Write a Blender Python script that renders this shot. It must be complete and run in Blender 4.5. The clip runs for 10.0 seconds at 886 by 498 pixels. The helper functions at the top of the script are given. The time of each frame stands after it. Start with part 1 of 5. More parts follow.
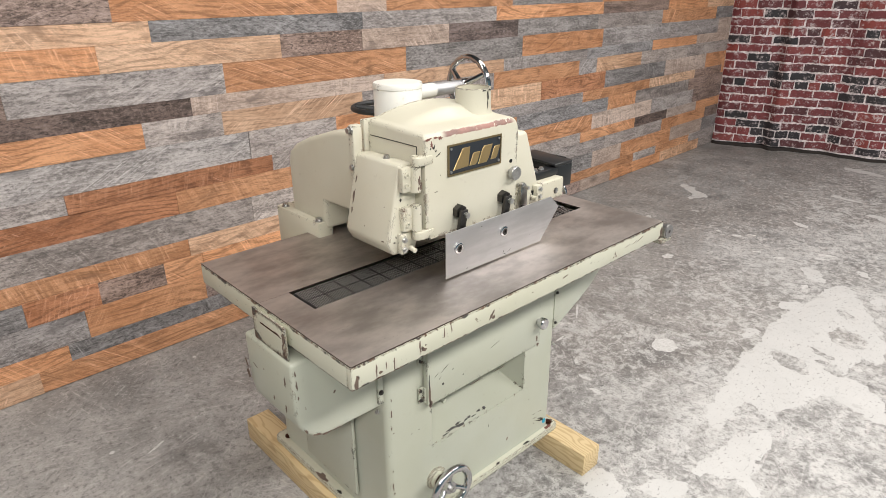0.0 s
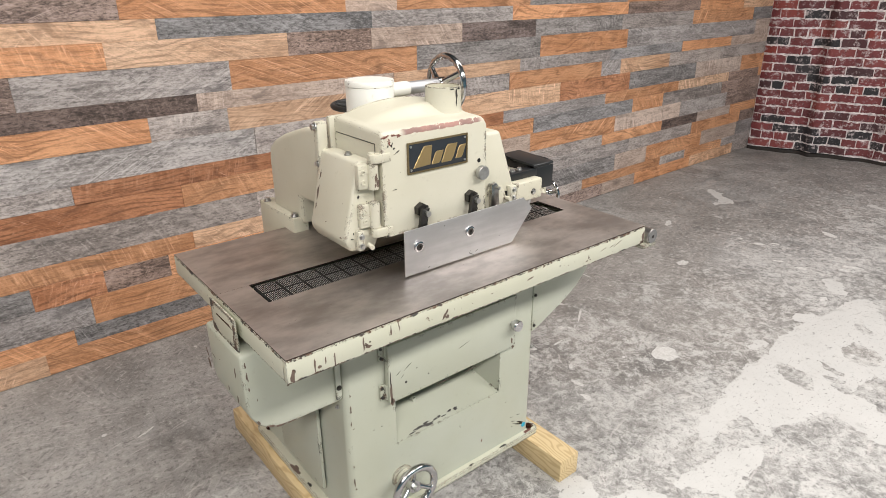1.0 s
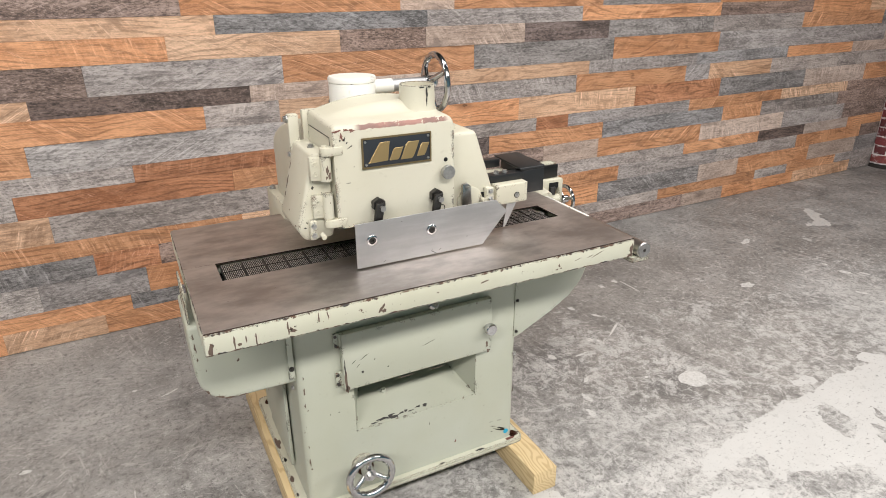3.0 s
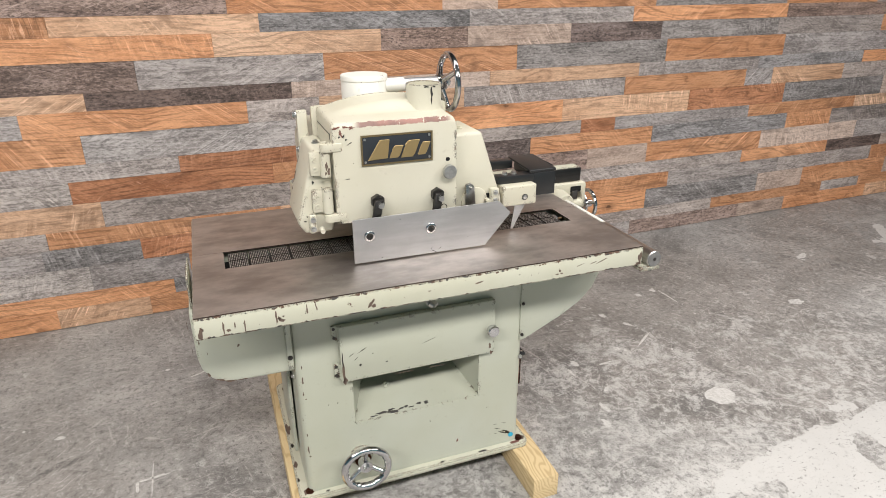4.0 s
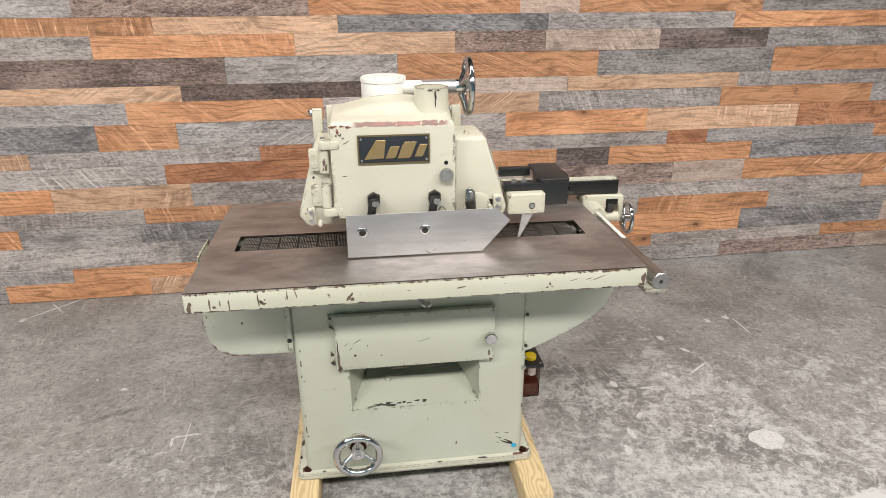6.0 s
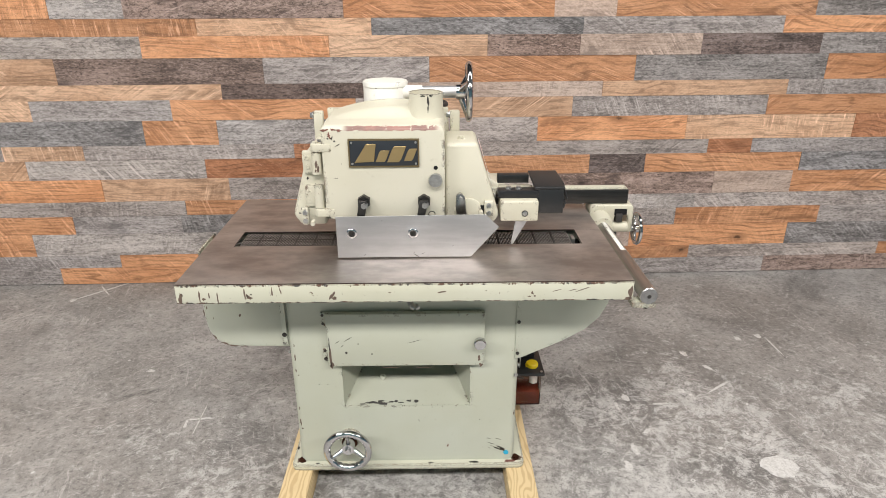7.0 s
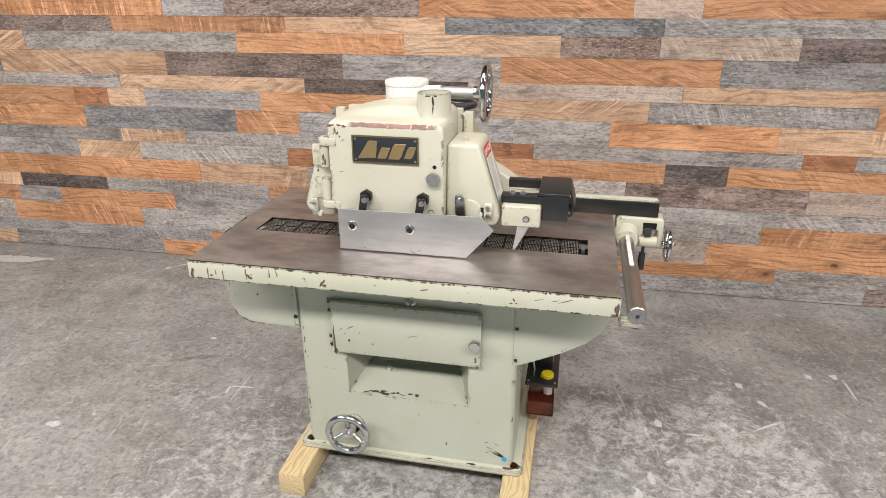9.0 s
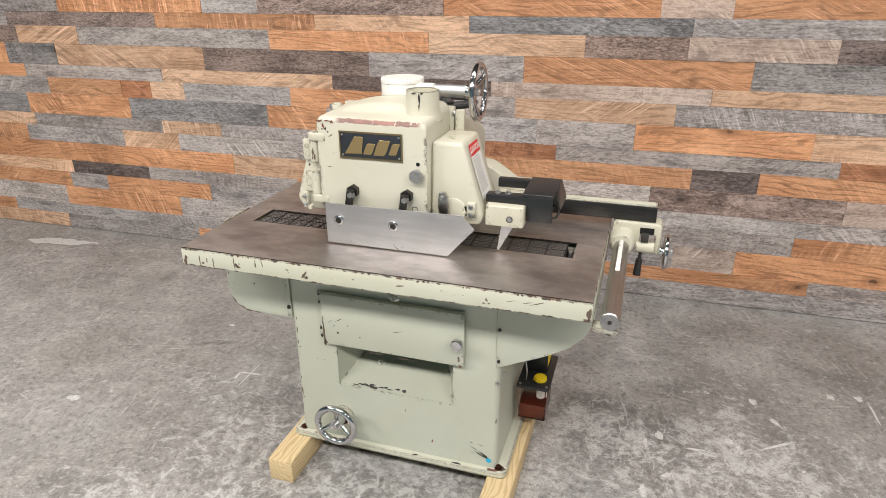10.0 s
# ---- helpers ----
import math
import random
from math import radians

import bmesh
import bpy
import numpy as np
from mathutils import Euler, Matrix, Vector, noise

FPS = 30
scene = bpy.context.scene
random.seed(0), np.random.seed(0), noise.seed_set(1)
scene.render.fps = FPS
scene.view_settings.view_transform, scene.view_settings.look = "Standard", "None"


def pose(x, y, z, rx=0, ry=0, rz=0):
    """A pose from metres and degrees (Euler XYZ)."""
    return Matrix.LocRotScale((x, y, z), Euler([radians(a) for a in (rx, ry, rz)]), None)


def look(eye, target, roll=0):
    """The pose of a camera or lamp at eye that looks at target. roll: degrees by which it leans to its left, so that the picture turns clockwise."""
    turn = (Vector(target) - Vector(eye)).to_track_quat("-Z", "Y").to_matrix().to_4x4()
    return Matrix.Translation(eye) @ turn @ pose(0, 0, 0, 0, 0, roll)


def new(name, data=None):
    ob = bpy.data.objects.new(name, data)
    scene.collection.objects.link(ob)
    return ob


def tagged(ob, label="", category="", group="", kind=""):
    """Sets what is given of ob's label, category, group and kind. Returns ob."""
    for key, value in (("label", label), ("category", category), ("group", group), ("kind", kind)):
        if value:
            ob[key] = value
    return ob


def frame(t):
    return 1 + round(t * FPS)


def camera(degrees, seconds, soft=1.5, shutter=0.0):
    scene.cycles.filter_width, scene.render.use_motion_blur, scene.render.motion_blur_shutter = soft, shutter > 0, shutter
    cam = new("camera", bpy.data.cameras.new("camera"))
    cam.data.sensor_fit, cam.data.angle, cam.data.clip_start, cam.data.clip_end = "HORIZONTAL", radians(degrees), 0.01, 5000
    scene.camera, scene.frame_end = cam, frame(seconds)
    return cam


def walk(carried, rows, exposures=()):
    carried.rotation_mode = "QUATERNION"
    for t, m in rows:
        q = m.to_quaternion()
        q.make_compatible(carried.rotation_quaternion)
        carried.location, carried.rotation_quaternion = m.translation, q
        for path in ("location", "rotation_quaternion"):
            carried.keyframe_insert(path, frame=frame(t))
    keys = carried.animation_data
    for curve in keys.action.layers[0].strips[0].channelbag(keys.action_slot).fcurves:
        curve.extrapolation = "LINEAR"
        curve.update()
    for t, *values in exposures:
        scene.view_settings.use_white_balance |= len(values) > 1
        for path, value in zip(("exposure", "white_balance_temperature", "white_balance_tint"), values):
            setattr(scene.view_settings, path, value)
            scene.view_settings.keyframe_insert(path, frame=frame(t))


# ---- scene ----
cam = camera(70.0, 10.0, soft=0.8)
PATH = [
    (0, (0.047, 0.031, 1.743), (1.303, 1.381, 0.967), -0.3),
    (0.5, (0.134, -0.045, 1.738), (1.343, 1.347, 0.963), -0.3),
    (1, (0.227, -0.122, 1.735), (1.379, 1.319, 0.961), -0.3),
    (1.5, (0.325, -0.197, 1.734), (1.409, 1.295, 0.96), -0.3),
    (2, (0.425, -0.27, 1.733), (1.432, 1.275, 0.959), -0.3),
    (2.5, (0.523, -0.335, 1.731), (1.448, 1.261, 0.958), -0.3),
    (4, (0.81, -0.484, 1.734), (1.448, 1.246, 0.959), -0.2),
    (4.5, (0.898, -0.516, 1.733), (1.437, 1.247, 0.959), -0.2),
    (5, (0.995, -0.55, 1.735), (1.433, 1.241, 0.961), -0.2),
    (5.5, (1.101, -0.579, 1.737), (1.439, 1.235, 0.965), -0.2),
    (7, (1.464, -0.63, 1.767), (1.489, 1.214, 0.993), -0.2),
    (7.5, (1.578, -0.633, 1.77), (1.497, 1.209, 0.996), -0.2),
    (8, (1.68, -0.631, 1.773), (1.497, 1.203, 0.997), -0.2),
    (8.5, (1.781, -0.619, 1.774), (1.497, 1.202, 0.999), -0.2),
    (9, (1.888, -0.604, 1.774), (1.506, 1.199, 0.998), -0.2),
    (9.5, (2.007, -0.578, 1.772), (1.531, 1.202, 0.996), -0.2),
    (10, (2.125, -0.547, 1.769), (1.564, 1.208, 0.992), -0.2),
]
walk(cam, [(t, look(eye, target, roll)) for t, eye, target, roll in PATH])

# ---- world and lamps ----
world = bpy.data.worlds.new("world")
scene.world = world
world.use_nodes = True
world.node_tree.nodes["Background"].inputs[0].default_value = (1.0, 0.98, 0.95, 1)
world.node_tree.nodes["Background"].inputs[1].default_value = 0.015


def lamp(name, x, y, z, sx, sy, watts):
    data = bpy.data.lights.new(name, "AREA")
    data.shape, data.size, data.size_y, data.energy = "RECTANGLE", sx, sy, watts
    data.color = (1.0, 0.962, 0.932)
    new(name, data).location = (x, y, z)


for lx, ly, watts in ((-2.0, -1.9, 230), (1.4, -1.9, 208), (5.0, -1.9, 212),
                      (-1.8, 1.2, 56), (1.4, 1.1, 46), (4.2, 1.4, 52)):
    lamp("ceiling_lamp", lx, ly, 3.9, 2.4, 0.6 if ly < 0 else 0.35, watts)
scene.view_settings.exposure = 0.0

# ---- materials ----


def material(name, rough=0.6, metal=0.0, color=(0.5, 0.5, 0.5)):
    m = bpy.data.materials.new(name)
    m.use_nodes = True
    b = m.node_tree.nodes["Principled BSDF"]
    b.inputs["Roughness"].default_value = rough
    b.inputs["Metallic"].default_value = metal
    b.inputs["Base Color"].default_value = (*color, 1)
    return m


class Graph:
    """Short ways to write a material's nodes."""

    def __init__(self, m):
        self.tree = m.node_tree
        self.bsdf = m.node_tree.nodes["Principled BSDF"]

    def put(self, socket, value):
        if isinstance(value, bpy.types.NodeSocket):
            self.tree.links.new(value, socket)
        elif isinstance(value, tuple) and len(value) == 3 and socket.type == "RGBA":
            socket.default_value = (*value, 1)
        else:
            socket.default_value = value

    def math(self, op, a, b=0.0, c=0.0, clamp=False):
        n = self.tree.nodes.new("ShaderNodeMath")
        n.operation, n.use_clamp = op, clamp
        for s, v in zip(n.inputs, (a, b, c)):
            self.put(s, v)
        return n.outputs[0]

    def vec(self, op, a, b=(0, 0, 0)):
        n = self.tree.nodes.new("ShaderNodeVectorMath")
        n.operation = op
        self.put(n.inputs[0], a)
        self.put(n.inputs[1], b)
        return n.outputs["Value"] if op in ("LENGTH", "DOT_PRODUCT") else n.outputs[0]

    def mix(self, f, a, b, mode="MIX"):
        n = self.tree.nodes.new("ShaderNodeMix")
        n.data_type, n.blend_type = "RGBA", mode
        self.put(n.inputs["Factor"], f)
        self.put(n.inputs[6], a)
        self.put(n.inputs[7], b)
        return n.outputs[2]

    def position(self):
        return self.tree.nodes.new("ShaderNodeNewGeometry").outputs["Position"]

    def split(self, v):
        n = self.tree.nodes.new("ShaderNodeSeparateXYZ")
        self.put(n.inputs[0], v)
        return n.outputs

    def noise(self, vector, scale, detail=4.0, rough=0.55, distort=0.0, color=False):
        n = self.tree.nodes.new("ShaderNodeTexNoise")
        self.put(n.inputs["Vector"], vector)
        n.inputs["Scale"].default_value = scale
        n.inputs["Detail"].default_value = detail
        n.inputs["Roughness"].default_value = rough
        n.inputs["Distortion"].default_value = distort
        return n.outputs["Color" if color else "Fac"]

    def random(self):
        return self.tree.nodes.new("ShaderNodeObjectInfo").outputs["Random"]

    def step(self, v, lo, hi, a=0.0, b=1.0):
        n = self.tree.nodes.new("ShaderNodeMapRange")
        n.interpolation_type = "SMOOTHSTEP"
        for i, x in enumerate((v, lo, hi, a, b)):
            self.put(n.inputs[i], x)
        return n.outputs[0]

    def scaled(self, v, s):
        return self.vec("MULTIPLY", v, s)

    def bump(self, height, strength, distance):
        n = self.tree.nodes.new("ShaderNodeBump")
        n.inputs["Strength"].default_value = strength
        n.inputs["Distance"].default_value = distance
        self.put(n.inputs["Height"], height)
        self.put(self.bsdf.inputs["Normal"], n.outputs[0])

    def edge(self, radius):
        """1 on sharp edges, 0 on flats."""
        n = self.tree.nodes.new("ShaderNodeBevel")
        n.samples = 4
        n.inputs["Radius"].default_value = radius
        g = self.tree.nodes.new("ShaderNodeNewGeometry")
        d = self.vec("DOT_PRODUCT", n.outputs[0], g.outputs["True Normal"])
        return self.step(d, 0.996, 0.84)


def paint(name, color, chips=0.5, primer=(0.10, 0.055, 0.035), rough=0.42, scuff=None, radius=0.022, bands=()):
    """Old machine enamel: mottled colour, dirt specks, chips along worn edges down to primer and bare iron."""
    m = material(name, rough)
    g = Graph(m)
    p = g.position()
    big = g.noise(p, 3.0, 3)
    fine = g.noise(p, 60, 4)
    col = g.mix(g.step(big, 0.3, 0.7), color, tuple(c * k for c, k in zip(color, (0.93, 0.92, 0.88))))
    col = g.mix(g.step(fine, 0.62, 0.8, 0, 0.25), col, (0.30, 0.27, 0.20))
    edge = g.edge(radius)
    n1 = g.noise(g.scaled(p, (1, 1, 0.6)), 30, 8, 0.7)
    n2 = g.noise(p, 80, 6, 0.7)
    mask = g.math("ADD", g.math("MULTIPLY", edge, 0.22 * chips), g.math("ADD", g.math("MULTIPLY", n1, 0.62), g.math("MULTIPLY", n2, 0.38)))
    for z0, width, amount in bands:
        gap = g.math("ABSOLUTE", g.math("SUBTRACT", g.split(p)[2], z0))
        mask = g.math("ADD", mask, g.math("MULTIPLY", g.step(gap, width, 0.0), amount))
    mask = g.step(mask, 0.672, 0.682)
    if scuff:
        x0, x1, z0, z1 = scuff
        x, yy, z = g.split(p)
        wob = g.math("MULTIPLY", g.math("SUBTRACT", g.noise(p, 42, 8, 0.7), 0.5), 0.015)
        zz = g.math("ADD", z, wob)
        band = g.math("MULTIPLY", g.math("MULTIPLY", g.step(zz, z0 - 0.0006, z0 + 0.0006), g.step(zz, z1 + 0.0006, z1 - 0.0006)),
                      g.math("MULTIPLY", g.step(x, x0 - 0.01, x0 + 0.02), g.step(x, x1 + 0.02, x1 - 0.01)))
        band = g.math("MULTIPLY", band, g.step(g.noise(g.scaled(p, (1, 1, 0.5)), 34, 8, 0.75), 0.41, 0.43))
        band = g.math("MULTIPLY", band, g.step(yy, 1.276, 1.270))
        tone = g.mix(g.step(g.noise(p, 14, 3), 0.4, 0.6), (0.30, 0.150, 0.120), (0.20, 0.110, 0.090))
        col = g.mix(band, col, tone)
    chipcol = g.mix(g.step(g.noise(p, 45, 3), 0.42, 0.58), primer, (0.05, 0.045, 0.04))
    col = g.mix(mask, col, chipcol)
    g.put(g.bsdf.inputs["Base Color"], col)
    g.put(g.bsdf.inputs["Roughness"], g.math("ADD", g.math("MULTIPLY", mask, 0.35), g.math("ADD", g.math("MULTIPLY", big, 0.15), rough - 0.08)))
    h = g.math("SUBTRACT", g.math("MULTIPLY", g.noise(p, 120, 2), 0.25), mask)
    g.bump(h, 0.35, 0.0015)
    return m


CREAM = (0.562, 0.54, 0.442)
# Cream turned greener and darker: table shade put into the lower body's colour
SAGE_SHADE = (0.456, 0.473, 0.397)
EDGE = (0.535, 0.535, 0.435)
m_cream = paint("cream_enamel", CREAM, 0.62)
m_hood = paint("cream_enamel_scraped", CREAM, 0.7, scuff=(1.19, 1.47, 1.361, 1.374))
m_lip = paint("cream_enamel_chipped", EDGE, 1.15, radius=0.016)
m_table_lip = paint("cream_table_edge", EDGE, 0.8, radius=0.006, bands=((0.898, 0.010, 0.17), (0.956, 0.010, 0.15), (0.925, 0.040, 0.080)))
m_sage_shade = paint("sage_shade_enamel", SAGE_SHADE, 0.60)
m_white = paint("white_enamel", (0.77, 0.765, 0.73), 0.5)
m_bracket = paint("rust_chipped_enamel", EDGE, 3.4, primer=(0.11, 0.055, 0.035), radius=0.02)
m_spout = paint("cream_spout_enamel", CREAM, 1.05, radius=0.008)


def bare_metal(name, color, rough, streak=(3, 60, 60), spots=0.0, depth=0.70):
    m = material(name, rough, 1.0)
    g = Graph(m)
    p = g.position()
    s = g.noise(g.scaled(p, streak), 3.0, 5, 0.6)
    blot = g.noise(p, 4.5, 4, 0.6)
    dark = tuple(c * depth for c in color)
    col = g.mix(g.step(g.math("ADD", g.math("MULTIPLY", s, 0.5), g.math("MULTIPLY", blot, 0.5)), 0.35, 0.65), dark, color)
    if spots:
        col = g.mix(g.step(g.noise(p, 55, 5, 0.7), 0.66, 0.74, 0, spots), col, (0.08, 0.05, 0.035))
    g.put(g.bsdf.inputs["Base Color"], col)
    g.put(g.bsdf.inputs["Roughness"], g.math("ADD", g.math("MULTIPLY", blot, 0.25), rough - 0.1))
    g.bump(s, 0.15, 0.0006)
    return m


m_table = bare_metal("worn_cast_iron", (0.58, 0.528, 0.490), 0.46, (3, 6, 6), 0.55, 0.60)
m_alu = bare_metal("brushed_aluminium", (0.56, 0.56, 0.565), 0.46, (2, 14, 14), 0.12, 0.80)
m_steel = bare_metal("ground_steel", (0.50, 0.48, 0.46), 0.28, (40, 2, 40))
m_dullsteel = bare_metal("dull_sawn_steel", (0.36, 0.355, 0.35), 0.65, (30, 30, 30), 0.4)
m_chrome = material("chrome", 0.14, 1.0, (0.55, 0.55, 0.56))
m_zinc = bare_metal("zinc_plated_steel", (0.55, 0.55, 0.54), 0.35, (30, 30, 30))
m_iron = bare_metal("dark_iron", (0.10, 0.095, 0.09), 0.45, (20, 20, 20))
m_black = material("black_enamel", 0.38, 0.0, (0.012, 0.013, 0.014))
m_rubber = material("black_plastic", 0.5, 0.0, (0.015, 0.015, 0.015))
m_plate = material("dark_nameplate", 0.4, 0.3, (0.028, 0.033, 0.040))
m_brass = material("brass", 0.42, 0.85, (0.42, 0.31, 0.15))
m_red = material("red_print", 0.5, 0.0, (0.62, 0.035, 0.02))
m_paper = material("white_sticker", 0.5, 0.0, (0.75, 0.74, 0.70))
m_ink = material("grey_print", 0.6, 0.0, (0.12, 0.12, 0.12))
m_yellow = material("yellow_plastic", 0.4, 0.0, (0.80, 0.58, 0.01))
m_blue = material("blue_paint_dab", 0.5, 0.0, (0.02, 0.35, 0.55))
# Near-black that stands in for the shade inside openings
m_hollow_shade = material("hollow_shade_black", 0.9, 0.0, (0.004, 0.004, 0.004))
m_tank = material("smoky_clear_plastic", 0.12, 0.0, (0.90, 0.82, 0.78))
m_tank.node_tree.nodes["Principled BSDF"].inputs["Transmission Weight"].default_value = 1.0
m_tank.node_tree.nodes["Principled BSDF"].inputs["IOR"].default_value = 1.15
m_oil = material("red_brown_oil", 0.15, 0.0, (0.10, 0.018, 0.008))
m_backing = material("dark_wall_backing", 0.9, 0.0, (0.03, 0.025, 0.022))
# Invented blue for unseen walls, so their bounce cools the shade
m_bounce_wall = material("blue_bounce_wall", 0.8, 0.0, (0.11, 0.22, 0.27))
m_ceiling = material("low_bounce_ceiling", 0.8, 0.0, (0.06, 0.085, 0.095))


def wood(name, light, dark, grain=1.0, weather=0.0, saw=0.3):
    """Reclaimed board: slow drift of tone, cathedral grain, slanted saw marks, speckle, scrapes and knots, all shifted from board to board."""
    m = material(name, 0.75)
    g = Graph(m)
    r = g.random()

    def spin(k):
        return g.math("FRACT", g.math("MULTIPLY", r, k))

    def join3(a, b, c):
        n = g.tree.nodes.new("ShaderNodeCombineXYZ")
        for s, v in zip(n.inputs, (a, b, c)):
            g.put(s, v)
        return n.outputs[0]
    off = g.math("MULTIPLY", r, 53.0)
    x, y, z = g.split(g.position())
    px = g.math("ADD", x, off)
    pz = g.math("ADD", z, g.math("MULTIPLY", off, 0.37))

    def field(sx, sz, detail=4, rough=0.55, distort=0.0, k=0.0):
        return g.noise(join3(g.math("MULTIPLY", px, sx), g.math("ADD", off, k), g.math("MULTIPLY", pz, sz)), 1.0, detail, rough, distort)

    def tinted(c, k, add=0.0):
        return tuple(min(1, v * k + add) for v in c)
    # slow drift of tone along the board
    drift = field(2.2, 4.0, 3, 0.5)
    col = g.mix(g.step(drift, 0.30, 0.70), tinted(light, 1.16), tinted(dark, 1.20))
    # cathedral grain: bands that bend slowly along the board
    bend = field(1.5, 5.0, 2, 0.45, 0.3, 5.0)
    rings = g.math("SINE", g.math("ADD", g.math("MULTIPLY", pz, 185.0), g.math("MULTIPLY", bend, 62.0)))
    rings = g.math("MULTIPLY", g.step(rings, 0.20, 0.95), g.step(field(5.0, 9.0, 3, 0.5, 0, 9.0), 0.34, 0.62))
    col = g.mix(g.math("MULTIPLY", rings, 0.78 * grain), col, tinted(dark, 0.62))
    # fibres
    fibre = field(5.0, 120.0, 6, 0.80, 0, 2.0)
    col = g.mix(g.step(fibre, 0.53, 0.58, 0, 0.60), col, tinted(dark, 0.60))
    col = g.mix(g.step(fibre, 0.47, 0.37, 0, 0.40), col, tinted(light, 1.25, 0.02))
    # slanted, slightly curved saw marks in patches
    lean = g.math("MULTIPLY", g.math("SUBTRACT", spin(7.3), 0.5), 2.4)
    curve = g.math("MULTIPLY", g.math("MULTIPLY", z, z), g.math("MULTIPLY", g.math("SUBTRACT", spin(3.1), 0.5), 1.6))
    slant = g.math("ADD", g.math("ADD", px, g.math("MULTIPLY", lean, z)), curve)
    coarse = g.noise(join3(g.math("MULTIPLY", slant, 22.0), off, g.math("MULTIPLY", pz, 3.0)), 1.0, 3, 0.6)
    lines = g.noise(join3(g.math("MULTIPLY", slant, 78.0), off, g.math("MULTIPLY", pz, 7.0)), 1.0, 4, 0.65, 0.25)
    patch = g.step(field(3.0, 6.0, 4, 0.6, 0, 14.0), 0.40, 0.60)
    amount = g.math("MULTIPLY", patch, g.math("MULTIPLY", g.math("ADD", 0.45, spin(17.9)), saw))
    col = g.mix(g.math("MULTIPLY", g.step(lines, 0.52, 0.70), g.math("MULTIPLY", amount, 1.0)), col, tinted(light, 1.5, 0.10))
    col = g.mix(g.math("MULTIPLY", g.step(lines, 0.47, 0.33), g.math("MULTIPLY", amount, 0.75)), col, tinted(dark, 0.60))
    col = g.mix(g.math("MULTIPLY", g.step(coarse, 0.50, 0.66), g.math("MULTIPLY", amount, 0.45)), col, tinted(light, 1.25, 0.03))
    col = g.mix(g.math("MULTIPLY", g.step(coarse, 0.48, 0.34), g.math("MULTIPLY", amount, 0.40)), col, tinted(dark, 0.70))
    # weathered speckle and pale scrapes
    speck = field(40.0, 100.0, 5, 0.85, 0.2, 21.0)
    blot = field(3.6, 20.0, 6, 0.66, 0.4, 27.0)
    if weather:
        col = g.mix(g.step(blot, 0.50, 0.70, 0, 0.5 * weather), col, tinted(dark, 0.66))
        col = g.mix(g.step(blot, 0.47, 0.32, 0, 0.55 * weather), col, tinted(light, 1.22, 0.03))
        rough = g.math("ADD", g.math("MULTIPLY", speck, 0.75), g.math("MULTIPLY", blot, 0.25))
        col = g.mix(g.step(rough, 0.525, 0.565, 0, 1.1 * weather), col, tinted(dark, 0.42))
        col = g.mix(g.step(rough, 0.470, 0.430, 0, 1.0 * weather), col, tinted(light, 1.4, 0.05))
    stain = field(3.4, 9.0, 6, 0.62, 0.5, 43.0)
    col = g.mix(g.step(stain, 0.57, 0.70, 0, 0.65), col, tuple(c * k for c, k in zip(dark, (0.52, 0.53, 0.56))))
    for tilt, k in ((1.3, 31.0), (-0.9, 37.0)):
        sc = g.math("ADD", px, g.math("MULTIPLY", pz, tilt))
        scrape = g.noise(join3(g.math("MULTIPLY", sc, 95.0), g.math("ADD", off, k), g.math("MULTIPLY", pz, 16.0)), 1.0, 2, 0.5)
        where = g.step(field(7.0, 12.0, 3, 0.6, 0, k), 0.54, 0.66)
        col = g.mix(g.math("MULTIPLY", g.step(scrape, 0.66, 0.72), g.math("MULTIPLY", where, 0.55)), col, tinted(light, 1.3, 0.14))
    # knots, stains and nail holes
    knot = g.tree.nodes.new("ShaderNodeTexVoronoi")
    g.put(knot.inputs["Vector"], join3(g.math("MULTIPLY", px, 2.2), off, g.math("MULTIPLY", pz, 4.6)))
    knot.inputs["Scale"].default_value = 1.0
    few = g.step(g.split(knot.outputs["Color"])[0], 0.66, 0.70)
    halo = g.math("ADD", knot.outputs["Distance"], g.math("MULTIPLY", g.math("SUBTRACT", speck, 0.5), 0.16))
    col = g.mix(g.math("MULTIPLY", g.step(halo, 0.20, 0.06, 0, 0.55), few), col, tinted(dark, 0.45))
    col = g.mix(g.math("MULTIPLY", g.step(halo, 0.060, 0.035, 0, 0.85), few), col, tinted(dark, 0.18))
    nail = g.tree.nodes.new("ShaderNodeTexVoronoi")
    g.put(nail.inputs["Vector"], join3(g.math("MULTIPLY", px, 4.0), off, g.math("MULTIPLY", pz, 11.0)))
    nail.inputs["Scale"].default_value = 1.0
    hole = g.math("MULTIPLY", g.step(nail.outputs["Distance"], 0.045, 0.030), g.step(g.split(nail.outputs["Color"])[1], 0.84, 0.86))
    col = g.mix(g.math("MULTIPLY", hole, 0.9), col, (0.012, 0.010, 0.009))
    tone = g.math("ADD", 0.83, g.math("MULTIPLY", spin(91.7), 0.34))
    warm = g.math("ADD", 0.97, g.math("MULTIPLY", spin(61.3), 0.06))
    col = g.vec("MULTIPLY", col, join3(g.math("MULTIPLY", tone, warm), tone, g.math("DIVIDE", tone, warm)))
    g.put(g.bsdf.inputs["Base Color"], col)
    g.put(g.bsdf.inputs["Roughness"], g.math("ADD", 0.52, g.math("MULTIPLY", blot, 0.3)))
    g.bump(g.math("ADD", g.math("MULTIPLY", fibre, 0.6), g.math("ADD", g.math("MULTIPLY", lines, 0.5), g.math("MULTIPLY", speck, 0.5))), 0.45, 0.002)
    return m


